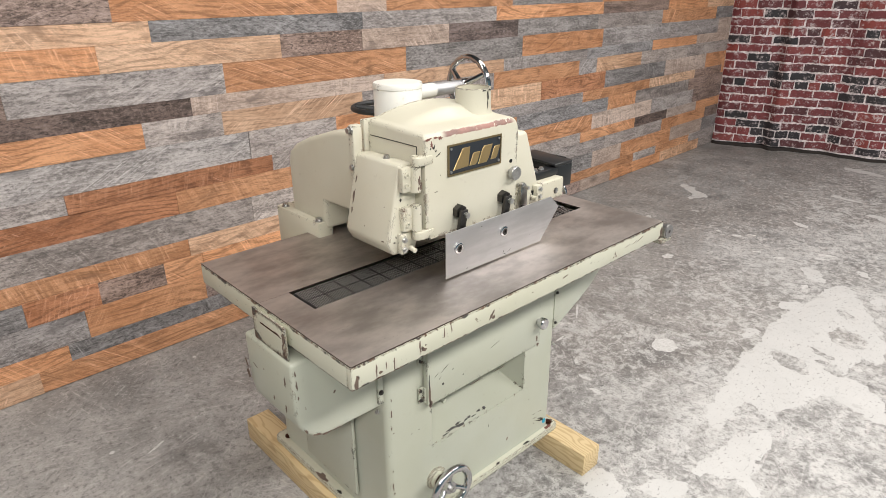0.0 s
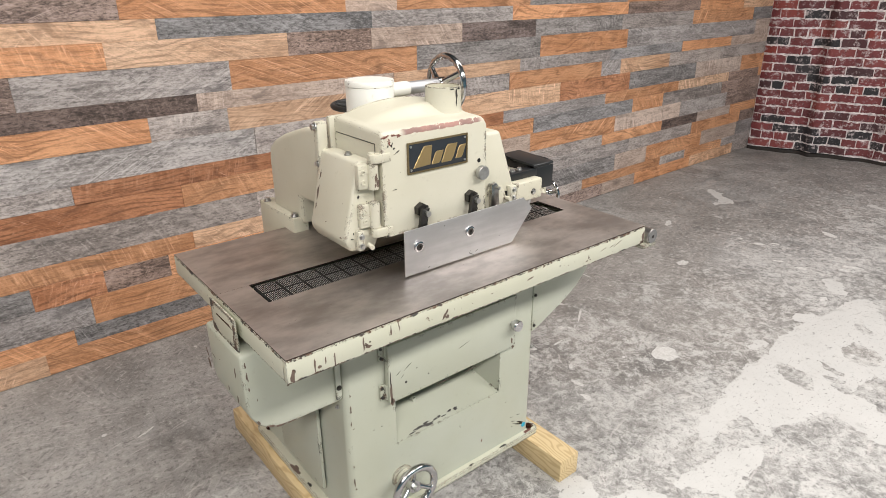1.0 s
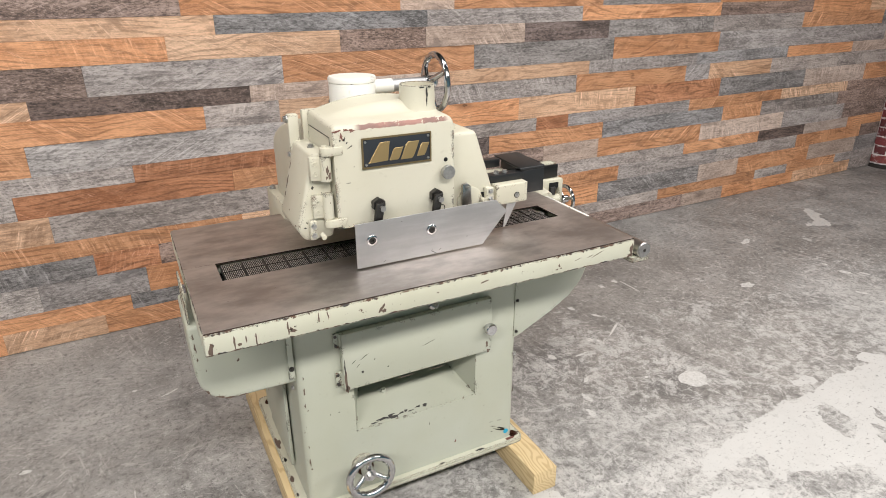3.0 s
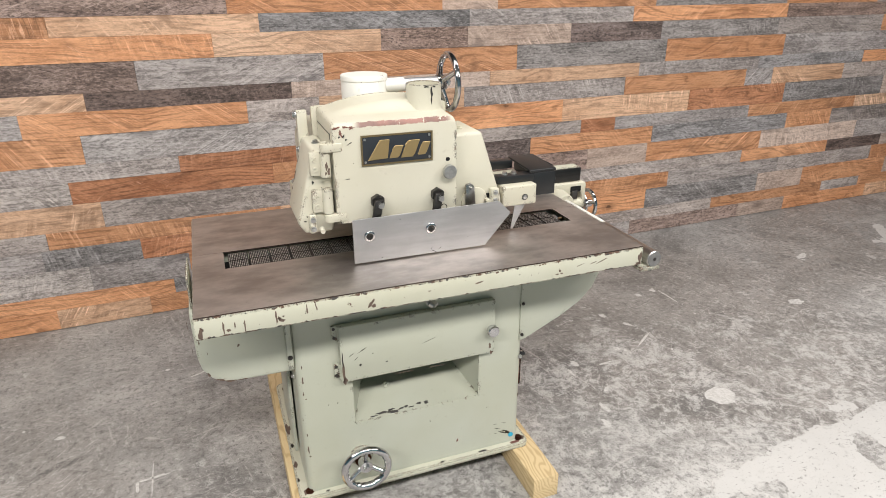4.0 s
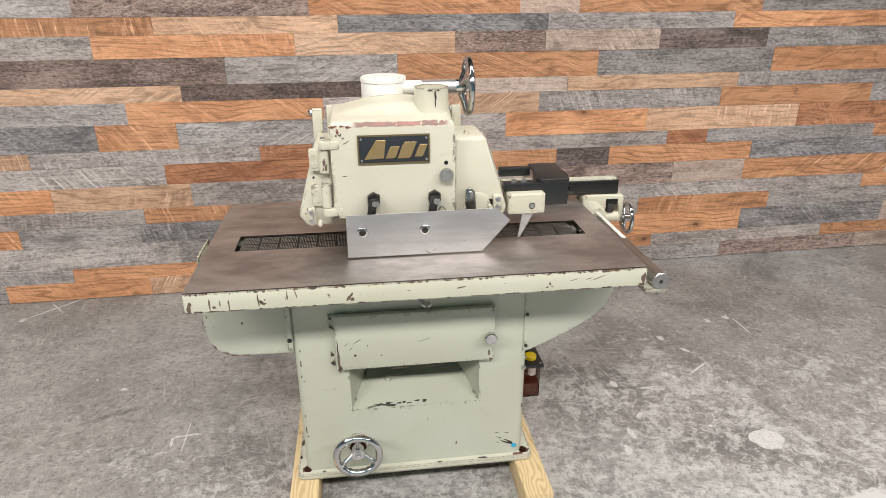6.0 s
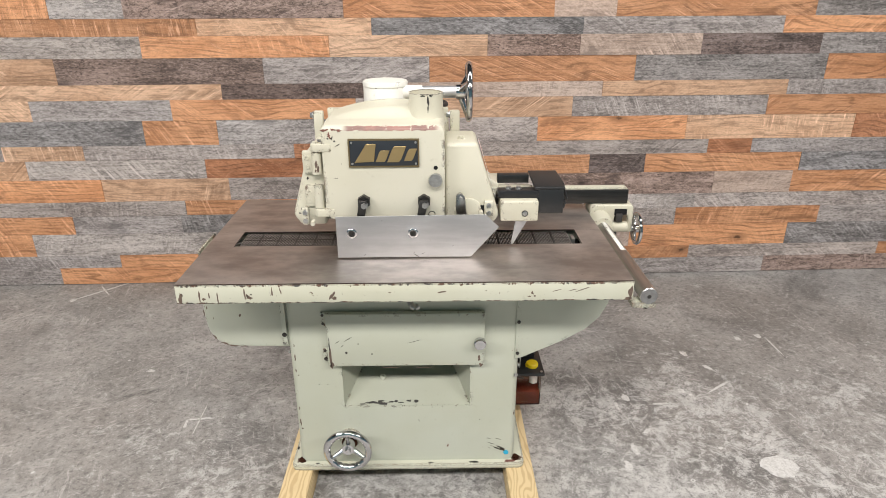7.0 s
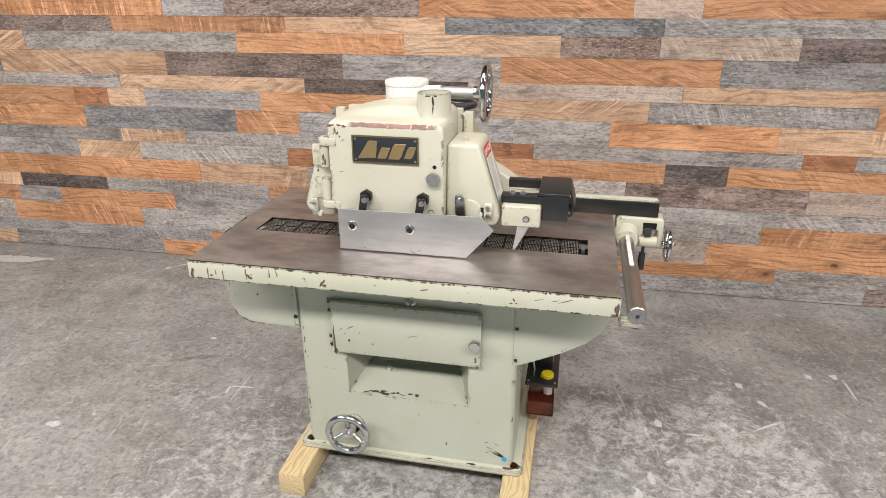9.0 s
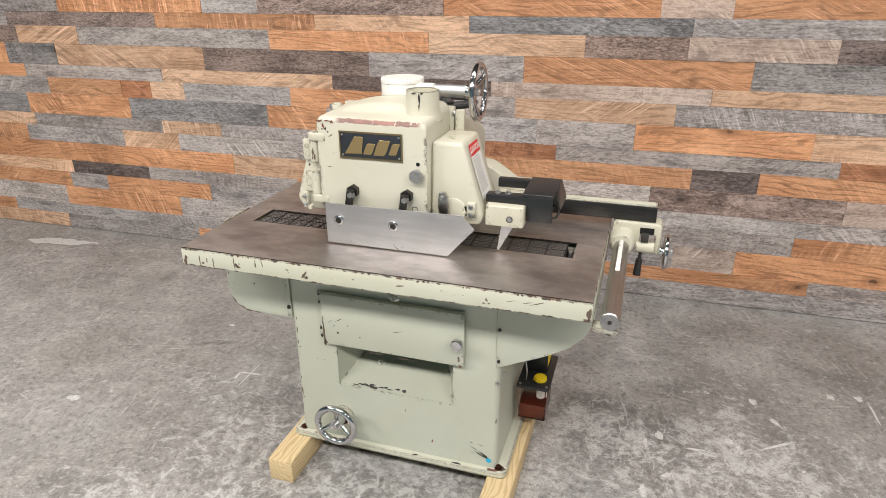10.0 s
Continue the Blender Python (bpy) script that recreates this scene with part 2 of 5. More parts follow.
WOODS = {
    "o": wood("oak_board", (0.600, 0.308, 0.158), (0.425, 0.193, 0.088), 1.0, 0.22, 0.85),
    "t": wood("tan_board", (0.580, 0.378, 0.248), (0.430, 0.254, 0.153), 0.9, 0.28, 0.95),
    "r": wood("red_brown_board", (0.430, 0.195, 0.098), (0.270, 0.108, 0.048), 1.0, 0.28, 0.70),
    "p": wood("pale_board", (0.480, 0.376, 0.314), (0.350, 0.260, 0.210), 0.3, 0.45, 0.80),
    "g": wood("grey_board", (0.352, 0.312, 0.292), (0.222, 0.192, 0.178), 0.4, 0.60, 0.85),
    "w": wood("light_grey_board", (0.425, 0.382, 0.357), (0.285, 0.251, 0.232), 0.4, 0.60, 0.90),
    "s": wood("slate_board", (0.260, 0.241, 0.234), (0.145, 0.133, 0.128), 0.4, 0.65, 0.85),
    "b": wood("brown_board", (0.285, 0.205, 0.172), (0.155, 0.106, 0.086), 0.4, 0.80, 0.60),
    "d": wood("dark_board", (0.150, 0.107, 0.093), (0.066, 0.047, 0.040), 0.3, 0.75, 0.50),
}


def timber_material():
    m = material("pine_timber", 0.7)
    g = Graph(m)
    p = g.position()
    warp = g.noise(g.scaled(p, (3, 0.7, 3)), 3.0, 3)
    x, y, z = g.split(p)
    rad = g.math("ADD", g.math("MULTIPLY", g.math("ADD", x, z), 300.0), g.math("MULTIPLY", warp, 60.0))
    ring = g.step(g.math("SINE", rad), -0.2, 1.0)
    col = g.mix(g.math("MULTIPLY", ring, 0.55), (0.62, 0.48, 0.27), (0.40, 0.27, 0.125))
    col = g.mix(g.step(g.noise(p, 7, 4), 0.6, 0.8, 0, 0.5), col, (0.36, 0.24, 0.12))
    g.put(g.bsdf.inputs["Base Color"], col)
    g.bump(ring, 0.2, 0.001)
    return m


m_timber = timber_material()


def concrete():
    """Worn shop floor: mottled grey slab, scuffs, whitish skim and old flaked coating with crisp edges."""
    m = material("worn_concrete", 0.62)
    g = Graph(m)
    p = g.position()
    big = g.noise(p, 0.9, 6, 0.6)
    mid = g.noise(p, 2.6, 12, 0.72, 0.4)
    cloud = g.noise(p, 6.5, 10, 0.70, 1.2)
    fine = g.noise(p, 42, 8, 0.75)
    grit = g.noise(p, 110, 5, 0.75)
    col = g.mix(g.step(mid, 0.33, 0.66), (0.215, 0.210, 0.202), (0.40, 0.390, 0.374))
    col = g.mix(g.step(big, 0.45, 0.62, 0, 0.5), col, (0.22, 0.208, 0.194))
    col = g.mix(g.step(cloud, 0.60, 0.74, 0, 0.6), col, (0.11, 0.107, 0.104))
    brown = g.step(g.noise(g.vec("ADD", p, (9.0, 3.0, 0)), 0.7, 4, 0.5), 0.44, 0.58, 0, 0.75)
    col = g.mix(brown, col, g.mix(g.step(mid, 0.35, 0.65), (0.170, 0.158, 0.145), (0.265, 0.247, 0.228)))
    dirt = g.step(g.noise(g.vec("ADD", p, (1.0, 8.0, 0)), 1.5, 6, 0.6, 0.5), 0.54, 0.68, 0, 0.6)
    col = g.mix(dirt, col, (0.095, 0.092, 0.090))
    x, y, z = g.split(p)
    drift = g.math("MULTIPLY", g.math("SUBTRACT", big, 0.5), 2.2)
    xd, yd = g.math("ADD", x, drift), g.math("SUBTRACT", y, drift)
    front = g.math("MULTIPLY", g.step(yd, 2.7, 1.1), g.step(xd, -0.3, 1.0))
    col = g.mix(g.math("MULTIPLY", g.step(xd, 1.0, -0.3), 0.45), col, g.mix(g.step(cloud, 0.35, 0.62), (0.350, 0.325, 0.295), (0.195, 0.180, 0.162)))
    skim = g.noise(p, 6.0, 14, 0.82, 0.6)
    lim = g.math("SUBTRACT", g.math("SUBTRACT", 0.66, g.math("MULTIPLY", front, 0.115)), g.step(g.noise(g.vec("ADD", p, (2.0, 5.0, 0)), 1.4, 5, 0.55, 0.4), 0.46, 0.62, 0.0, 0.09))
    sk = g.step(g.math("SUBTRACT", skim, lim), -0.02, 0.05, 0, 0.62)
    col = g.mix(sk, col, (0.51, 0.502, 0.484))
    flake = g.noise(p, 17, 12, 0.82, 0.6)
    col = g.mix(g.step(flake, 0.53, 0.60, 0, 0.50), col, (0.095, 0.092, 0.088))
    col = g.mix(g.step(g.math("SUBTRACT", flake, g.math("MULTIPLY", front, 0.09)), 0.42, 0.35, 0, 0.70), col, (0.52, 0.51, 0.49))
    col = g.mix(g.step(fine, 0.53, 0.61, 0, 0.58), col, (0.080, 0.077, 0.073))
    col = g.mix(g.step(fine, 0.46, 0.37, 0, 0.50), col, (0.46, 0.45, 0.43))
    col = g.mix(g.step(grit, 0.55, 0.66, 0, 0.6), col, (0.08, 0.076, 0.072))
    col = g.mix(g.step(grit, 0.44, 0.34, 0, 0.36), col, (0.48, 0.47, 0.45))
    for turn, size, seedy in ((25, 1.0, 0.0), (-50, 1.4, 7.0), (75, 0.8, 3.0), (-15, 1.2, 11.0)):
        n = g.tree.nodes.new("ShaderNodeMapping")
        n.inputs["Rotation"].default_value = (0, 0, radians(turn))
        n.inputs["Location"].default_value = (seedy, seedy, 0)
        g.put(n.inputs["Vector"], p)
        scr = g.noise(g.scaled(n.outputs[0], (7 * size, 60 * size, 1)), 1.0, 6, 0.7, 0.8)
        where = g.step(g.noise(g.vec("ADD", p, (seedy, 0, 0)), 2.2, 4), 0.46, 0.60)
        col = g.mix(g.math("MULTIPLY", g.step(scr, 0.575, 0.64), g.math("MULTIPLY", where, 0.42)), col, (0.58, 0.54, 0.52))
        col = g.mix(g.math("MULTIPLY", g.step(scr, 0.40, 0.33), g.math("MULTIPLY", where, 0.35)), col, (0.10, 0.095, 0.09))
    # flaked coating
    wob = g.vec("MULTIPLY", g.vec("SUBTRACT", g.noise(p, 8.0, 7, 0.6, color=True), (0.5, 0.5, 0.5)), (0.17, 0.17, 0))
    q = g.vec("ADD", p, wob)

    def blob(cx, cy, rx, ry, turn):
        d = g.vec("SUBTRACT", q, (cx, cy, 0))
        a, b, _ = g.split(d)
        ca, sa = math.cos(radians(turn)), math.sin(radians(turn))
        u = g.math("ADD", g.math("MULTIPLY", a, ca / rx), g.math("MULTIPLY", b, sa / rx))
        v = g.math("ADD", g.math("MULTIPLY", a, -sa / ry), g.math("MULTIPLY", b, ca / ry))
        return g.math("SUBTRACT", 1.0, g.math("SQRT", g.math("ADD", g.math("MULTIPLY", u, u), g.math("MULTIPLY", v, v))))

    field = None
    for e in ((3.37, 0.81, 0.76, 0.22, 2), (3.07, 0.59, 0.23, 0.13, 69), (2.61, 0.90, 0.27, 0.05, 12), (3.64, 0.58, 0.24, 0.05, 17), (4.10, 0.90, 0.08, 0.15, 83),
              (3.75, 1.04, 0.09, 0.05, 165), (2.62, 0.87, 0.12, 0.05, 167), (2.95, 0.39, 0.05, 0.05, 0), (3.48, 0.55, 0.06, 0.07, 133), (2.68, 0.82, 0.14, 0.05, 65),
              (3.64, 0.91, 0.13, 0.07, 96), (2.29, 0.69, 0.21, 0.07, -3), (2.15, 0.63, 0.03, 0.11, 162), (2.13, 0.75, 0.04, 0.06, 108), (1.74, 0.98, 0.10, 0.07, 91),
              (1.89, 0.80, 0.10, 0.05, 146), (4.30, 1.11, 0.12, 0.065, 45), (3.26, 1.08, 0.07, 0.03, 0)):
        b = blob(*e)
        field = b if field is None else g.math("MAXIMUM", field, b)
    for e in ((-1.9, 2.75, 0.30, 0.05, 8), (5.45, 2.52, 0.24, 0.05, 55), (5.30, 2.40, 0.10, 0.04, 10), (6.15, 1.46, 0.13, 0.03, 80), (5.81, 1.11, 0.12, 0.06, 80), (7.2, 1.62, 0.2, 0.06, 80), (4.18, 0.70, 0.06, 0.05, 0), (4.53, 0.87, 0.05, 0.035, 60)):
        field = g.math("MAXIMUM", field, blob(*e))
    holes = g.math("SUBTRACT", g.noise(g.vec("ADD", p, (4.0, 2.0, 0)), 5.0, 5, 0.5, 0.3), 0.60)
    field = g.math("SUBTRACT", field, g.math("MAXIMUM", 0.0, g.math("MULTIPLY", holes, 4.0)))
    for e in ((3.12, 0.81, 0.115, 0.055, 60), (3.32, 0.73, 0.055, 0.022, 70), (3.58, 0.70, 0.11, 0.08, 20), (3.22, 0.66, 0.08, 0.03, 70), (3.86, 0.80, 0.06, 0.04, 40)):
        field = g.math("MINIMUM", field, g.math("MULTIPLY", blob(*e), -1.0))
    coat = g.step(field, 0.0, 0.02)
    coat = g.math("MULTIPLY", coat, g.step(g.noise(p, 55, 4), 0.74, 0.68))
    white = g.mix(g.noise(p, 6, 5), (0.53, 0.522, 0.503), (0.44, 0.433, 0.417))
    white = g.mix(g.step(g.noise(g.scaled(p, (38, 70, 1)), 1.0, 5, 0.7, 0.6), 0.595, 0.64, 0, 0.8), white, (0.19, 0.185, 0.178))
    white = g.mix(g.step(g.noise(p, 20, 6, 0.7), 0.57, 0.66, 0, 0.4), white, (0.30, 0.292, 0.28))
    col = g.mix(coat, col, white)
    col = g.mix(g.math("MULTIPLY", coat, g.step(grit, 0.58, 0.7, 0, 0.5)), col, (0.2, 0.19, 0.18))
    # dark rubbed streak on the slab
    streak = blob(0.05, 1.84, 0.21, 0.022, 21)
    col = g.mix(g.math("MULTIPLY", g.step(streak, 0.0, 0.7, 0, 0.8), g.step(fine, 0.58, 0.44)), col, (0.075, 0.072, 0.070))
    # small splashes of the same coating
    v = g.tree.nodes.new("ShaderNodeTexVoronoi")
    g.put(v.inputs["Vector"], g.vec("ADD", p, g.vec("MULTIPLY", wob, (0.12, 0.12, 0))))
    v.inputs["Scale"].default_value = 2.6
    size = g.math("MULTIPLY", g.split(v.outputs["Color"])[0], 0.040)
    spot = g.math("MULTIPLY", g.step(g.math("SUBTRACT", v.outputs["Distance"], size), 0.0, -0.01), g.step(g.split(v.outputs["Color"])[1], 0.60, 0.62))
    col = g.mix(g.math("MULTIPLY", spot, 0.85), col, (0.58, 0.57, 0.55))
    fleck = g.tree.nodes.new("ShaderNodeTexVoronoi")
    g.put(fleck.inputs["Vector"], g.vec("ADD", p, g.vec("MULTIPLY", wob, (0.35, 0.35, 0))))
    fleck.inputs["Scale"].default_value = 11.0
    dot = g.math("SUBTRACT", fleck.outputs["Distance"], g.math("MULTIPLY", g.split(fleck.outputs["Color"])[0], 0.13))
    dot = g.math("MULTIPLY", g.step(dot, 0.0, -0.03), g.step(g.split(fleck.outputs["Color"])[1], 0.70, 0.72))
    col = g.mix(g.math("MULTIPLY", dot, 0.75), col, (0.60, 0.59, 0.57))
    pit = g.math("MULTIPLY", g.step(fleck.outputs["Distance"], 0.07, 0.03), g.step(g.split(fleck.outputs["Color"])[2], 0.86, 0.88))
    col = g.mix(g.math("MULTIPLY", pit, 0.7), col, (0.05, 0.047, 0.045))
    g.put(g.bsdf.inputs["Base Color"], col)
    g.put(g.bsdf.inputs["Roughness"], g.math("ADD", 0.42, g.math("MULTIPLY", mid, 0.35)))
    g.bump(g.math("ADD", g.math("MULTIPLY", fine, 0.5), g.math("MULTIPLY", coat, 0.4)), 0.3, 0.002)
    return m


m_floor = concrete()


def brick_print():
    m = material("printed_brick", 0.7)
    g = Graph(m)
    p = g.position()
    r = g.random()
    ramp = g.tree.nodes.new("ShaderNodeValToRGB")
    g.put(ramp.inputs[0], r)
    els = ramp.color_ramp.elements
    ramp.color_ramp.interpolation = "LINEAR"
    els[0].position, els[0].color = 0.0, (0.022, 0.022, 0.026, 1)
    els[1].position, els[1].color = 1.0, (0.26, 0.045, 0.035, 1)
    for pos, c in ((0.20, (0.035, 0.030, 0.034, 1)), (0.34, (0.13, 0.034, 0.038, 1)), (0.75, (0.21, 0.045, 0.048, 1)), (0.94, (0.24, 0.06, 0.055, 1))):
        e = els.new(pos)
        e.color = c
    n = g.noise(p, 26, 6, 0.7)
    col = g.mix(g.step(n, 0.50, 0.75, 0, 0.7), ramp.outputs[0], (0.018, 0.014, 0.016))
    col = g.mix(g.step(g.noise(p, 16, 8, 0.8), 0.525, 0.62, 0, 0.80), col, (0.58, 0.49, 0.49))
    g.put(g.bsdf.inputs["Base Color"], col)
    return m


m_brick = brick_print()
m_mortar = material("printed_mortar", 0.8)
gm = Graph(m_mortar)
gm.put(gm.bsdf.inputs["Base Color"], gm.mix(gm.step(gm.noise(gm.position(), 30, 5, 0.7), 0.35, 0.7), (0.90, 0.83, 0.82), (0.42, 0.37, 0.37)))

# ---- mesh helpers ----


def mesh_object(name, bm, mat, smooth=False, recalc=True):
    if recalc:
        bmesh.ops.recalc_face_normals(bm, faces=bm.faces)
    me = bpy.data.meshes.new(name)
    bm.to_mesh(me)
    bm.free()
    if smooth:
        for f in me.polygons:
            f.use_smooth = True
        me.set_sharp_from_angle(angle=radians(38))
    me.materials.append(mat)
    return new(name, me)


def part(name, bm, mat, parent, label="", smooth=True):
    ob = mesh_object(name, bm, mat, smooth)
    ob.parent = parent
    if label:
        tagged(ob, label)
    return ob


def empty(name, at=(0, 0, 0)):
    ob = new(name)
    ob.location = at
    return ob


def box(x0, x1, y0, y1, z0, z1, r=0.0, seg=2, bm=None):
    bm2 = bmesh.new()
    bmesh.ops.create_cube(bm2, size=1.0)
    for v in bm2.verts:
        v.co = ((x0 + x1) / 2 + v.co.x * (x1 - x0), (y0 + y1) / 2 + v.co.y * (y1 - y0), (z0 + z1) / 2 + v.co.z * (z1 - z0))
    if r:
        bmesh.ops.bevel(bm2, geom=bm2.edges[:], offset=r, segments=seg, profile=0.5, affect="EDGES")
    return join(bm, bm2)


def join(bm, other):
    if bm is None:
        return other
    me = bpy.data.meshes.new("tmp")
    other.to_mesh(me)
    other.free()
    bm.from_mesh(me)
    bpy.data.meshes.remove(me)
    return bm


def prism(points, axis, lo, hi, r=0.0, seg=2, bm=None):
    """A closed outline in the plane across the axis, drawn out from lo to hi."""
    bm2 = bmesh.new()

    def at(p, h):
        a, b = p
        return {"x": (h, a, b), "y": (a, h, b), "z": (a, b, h)}[axis]
    f = bm2.faces.new([bm2.verts.new(at(p, lo)) for p in points])
    ex = bmesh.ops.extrude_face_region(bm2, geom=[f])
    d = {"x": (hi - lo, 0, 0), "y": (0, hi - lo, 0), "z": (0, 0, hi - lo)}[axis]
    bmesh.ops.translate(bm2, vec=d, verts=[v for v in ex["geom"] if isinstance(v, bmesh.types.BMVert)])
    bmesh.ops.recalc_face_normals(bm2, faces=bm2.faces)
    if r:
        edges = [e for e in bm2.edges if e.calc_face_angle(0) > 0.5]
        bmesh.ops.bevel(bm2, geom=edges, offset=r, segments=seg, profile=0.5, affect="EDGES")
    return join(bm, bm2)


def turned(profile, centre, axis="z", n=32, bm=None):
    """A lathe body: (radius, height) pairs along the axis from centre."""
    bm2 = bmesh.new()
    rings = []
    for rad, h in profile:
        ring = []
        for i in range(n):
            a = 2 * math.pi * i / n
            c, s = rad * math.cos(a), rad * math.sin(a)
            o = {"z": (c, s, h), "x": (h, c, s), "y": (c, h, s)}[axis]
            ring.append(bm2.verts.new(Vector(centre) + Vector(o)))
        rings.append(ring)
    for a, b in zip(rings, rings[1:]):
        for i in range(n):
            bm2.faces.new((a[i], a[(i + 1) % n], b[(i + 1) % n], b[i]))
    bm2.faces.new(rings[0])
    bm2.faces.new(rings[-1])
    bmesh.ops.recalc_face_normals(bm2, faces=bm2.faces)
    return join(bm, bm2)


def rod(a, b, rad, n=16, bm=None, r2=None):
    a, b = Vector(a), Vector(b)
    bm2 = bmesh.new()
    d = b - a
    bmesh.ops.create_cone(bm2, cap_ends=True, segments=n, radius1=rad, radius2=rad if r2 is None else r2, depth=d.length)
    m = Matrix.Translation((a + b) / 2) @ d.to_track_quat("Z", "Y").to_matrix().to_4x4()
    bm2.transform(m)
    return join(bm, bm2)


def tube(points, rad, n=8, bm=None):
    for a, b in zip(points, points[1:]):
        bm = rod(a, b, rad, n, bm)
    return bm


def hexbolt(at, axis, rad, h, bm=None):
    d = {"x": Vector((1, 0, 0)), "-x": Vector((-1, 0, 0)), "y": Vector((0, 1, 0)), "-y": Vector((0, -1, 0)), "z": Vector((0, 0, 1))}[axis]
    a = Vector(at)
    bm = rod(a, a + d * h * 0.35, rad * 1.35, 16, bm)
    bm = rod(a + d * h * 0.35, a + d * h, rad, 6, bm)
    return bm


def ring(centre, axis, rad, thick, n=40, k=12, wave=0.0, waves=0):
    bm = bmesh.new()
    rows = []
    for i in range(n):
        a = 2 * math.pi * i / n
        t = thick
        row = []
        for j in range(k):
            b = 2 * math.pi * j / k
            rr = rad + t * math.cos(b)
            if waves and math.cos(b) < 0:
                rr += wave * math.cos(waves * a) * -math.cos(b)
            h = t * math.sin(b)
            c, s = rr * math.cos(a), rr * math.sin(a)
            o = {"z": (c, s, h), "x": (h, c, s), "y": (c, h, s)}[axis]
            row.append(bm.verts.new(Vector(centre) + Vector(o)))
        rows.append(row)
    for i in range(n):
        for j in range(k):
            bm.faces.new((rows[i][j], rows[(i + 1) % n][j], rows[(i + 1) % n][(j + 1) % k], rows[i][(j + 1) % k]))
    return bm


def text_mesh(body, size, depth):
    cu = bpy.data.curves.new("lettering", "FONT")
    cu.body, cu.size, cu.extrude, cu.align_x, cu.align_y = body, size, depth, "CENTER", "CENTER"
    ob = bpy.data.objects.new("lettering", cu)
    scene.collection.objects.link(ob)
    me = bpy.data.meshes.new_from_object(ob.evaluated_get(bpy.context.evaluated_depsgraph_get()))
    bm = bmesh.new()
    bm.from_mesh(me)
    bpy.data.objects.remove(ob)
    bpy.data.curves.remove(cu)
    bpy.data.meshes.remove(me)
    return bm


# ---- setting ----
WALL_Y, WALL_SLOPE = 3.07, 0.0242


def wall_pose(x, z, out=0.0):
    return Matrix.Translation((x, WALL_Y + WALL_SLOPE * x - out, z)) @ Matrix.Rotation(math.atan(WALL_SLOPE), 4, "Z")


bm = box(-6.5, 9.0, -6.0, 5.0, -0.12, 0.0)
floor = tagged(mesh_object("floor", bm, m_floor), "worn grey concrete shop floor with flaked white coating", "floor", kind="structure")
# Unseen ceiling added to close the room, kept dark to limit fill
bm = box(-6.5, 9.0, -6.0, 5.0, 4.2, 4.3)
tagged(mesh_object("ceiling", bm, m_ceiling), "unseen dark ceiling added high over the shop to hold back bounced light", "ceiling", kind="structure")
# Unseen walls added round the shop; they reflect a blue fill
for nm, dims in (("wall_south", (-6.5, 9.0, -6.15, -6.0)), ("wall_west", (-6.65, -6.5, -6.15, 5.0)), ("wall_east", (9.0, 9.15, -6.15, 5.0))):
    tagged(mesh_object(nm, box(*dims, 0, 4.2), m_bounce_wall), "unseen plain wall added to close the shop, blue to cool the bounced fill", "wall", kind="structure")
bm = box(-5.6, 8.7, 0.014, 0.12, 0.0, 4.2)
north = mesh_object("wall_north", bm, m_backing)
north.matrix_world = wall_pose(0, 0)
tagged(north, "wall clad in mixed reclaimed boards, orange, grey and brown", "wall", kind="structure")


def plank_meshes():
    """Unit boards with eased front edges, scaled to each board's size."""
    out = []
    for k in range(3):
        bm = bmesh.new()
        v = {}
        for ix, x in enumerate((-.5, -.498, .498, .5)):
            for iz, z in enumerate((-.5, -.488, .488, .5)):
                edge = ix in (0, 3) or iz in (0, 3)
                v[ix, iz] = bm.verts.new((x, -0.988 if edge else -1.0 + 0.03 * math.sin(3 * k + 2 * ix + iz), z))
        back = {}
        for ix, x in ((0, -.5), (3, .5)):
            for iz, z in ((0, -.5), (3, .5)):
                back[ix, iz] = bm.verts.new((x, 0.0, z))
        for ix in range(3):
            for iz in range(3):
                bm.faces.new((v[ix, iz], v[ix + 1, iz], v[ix + 1, iz + 1], v[ix, iz + 1]))
        for a, b in (((0, 0), (3, 0)), ((3, 0), (3, 3)), ((3, 3), (0, 3)), ((0, 3), (0, 0))):
            if a[1] == b[1]:
                run = [v[i, a[1]] for i in (range(4) if a[0] == 0 else range(3, -1, -1))]
            else:
                run = [v[a[0], i] for i in (range(4) if a[1] == 0 else range(3, -1, -1))]
            bm.faces.new([back[a]] + run + [back[b]])
        bmesh.ops.recalc_face_normals(bm, faces=bm.faces)
        me = bpy.data.meshes.new("plank")
        bm.to_mesh(me)
        bm.free()
        out.append(me)
    return out


PLANKS = plank_meshes()
PLANK_SETS = {}
for code, wm in WOODS.items():
    PLANK_SETS[code] = []
    for me in PLANKS:
        c = me.copy()
        c.materials.append(wm)
        PLANK_SETS[code].append(c)
rng = random.Random(5)


def plank(x0, x1, z0, z1, code):
    ob = new("plank", rng.choice(PLANK_SETS[code]))
    thick = 0.018 + rng.uniform(-0.0025, 0.003)
    gap = 0.0005
    ob.matrix_world = wall_pose((x0 + x1) / 2, (z0 + z1) / 2, -0.014) @ Matrix.Diagonal((x1 - x0 - gap, thick, z1 - z0 - gap, 1))
    m = ob.matrix_world.copy()
    ob.parent = north
    ob.matrix_parent_inverse = north.matrix_world.inverted()
    ob.matrix_basis = m


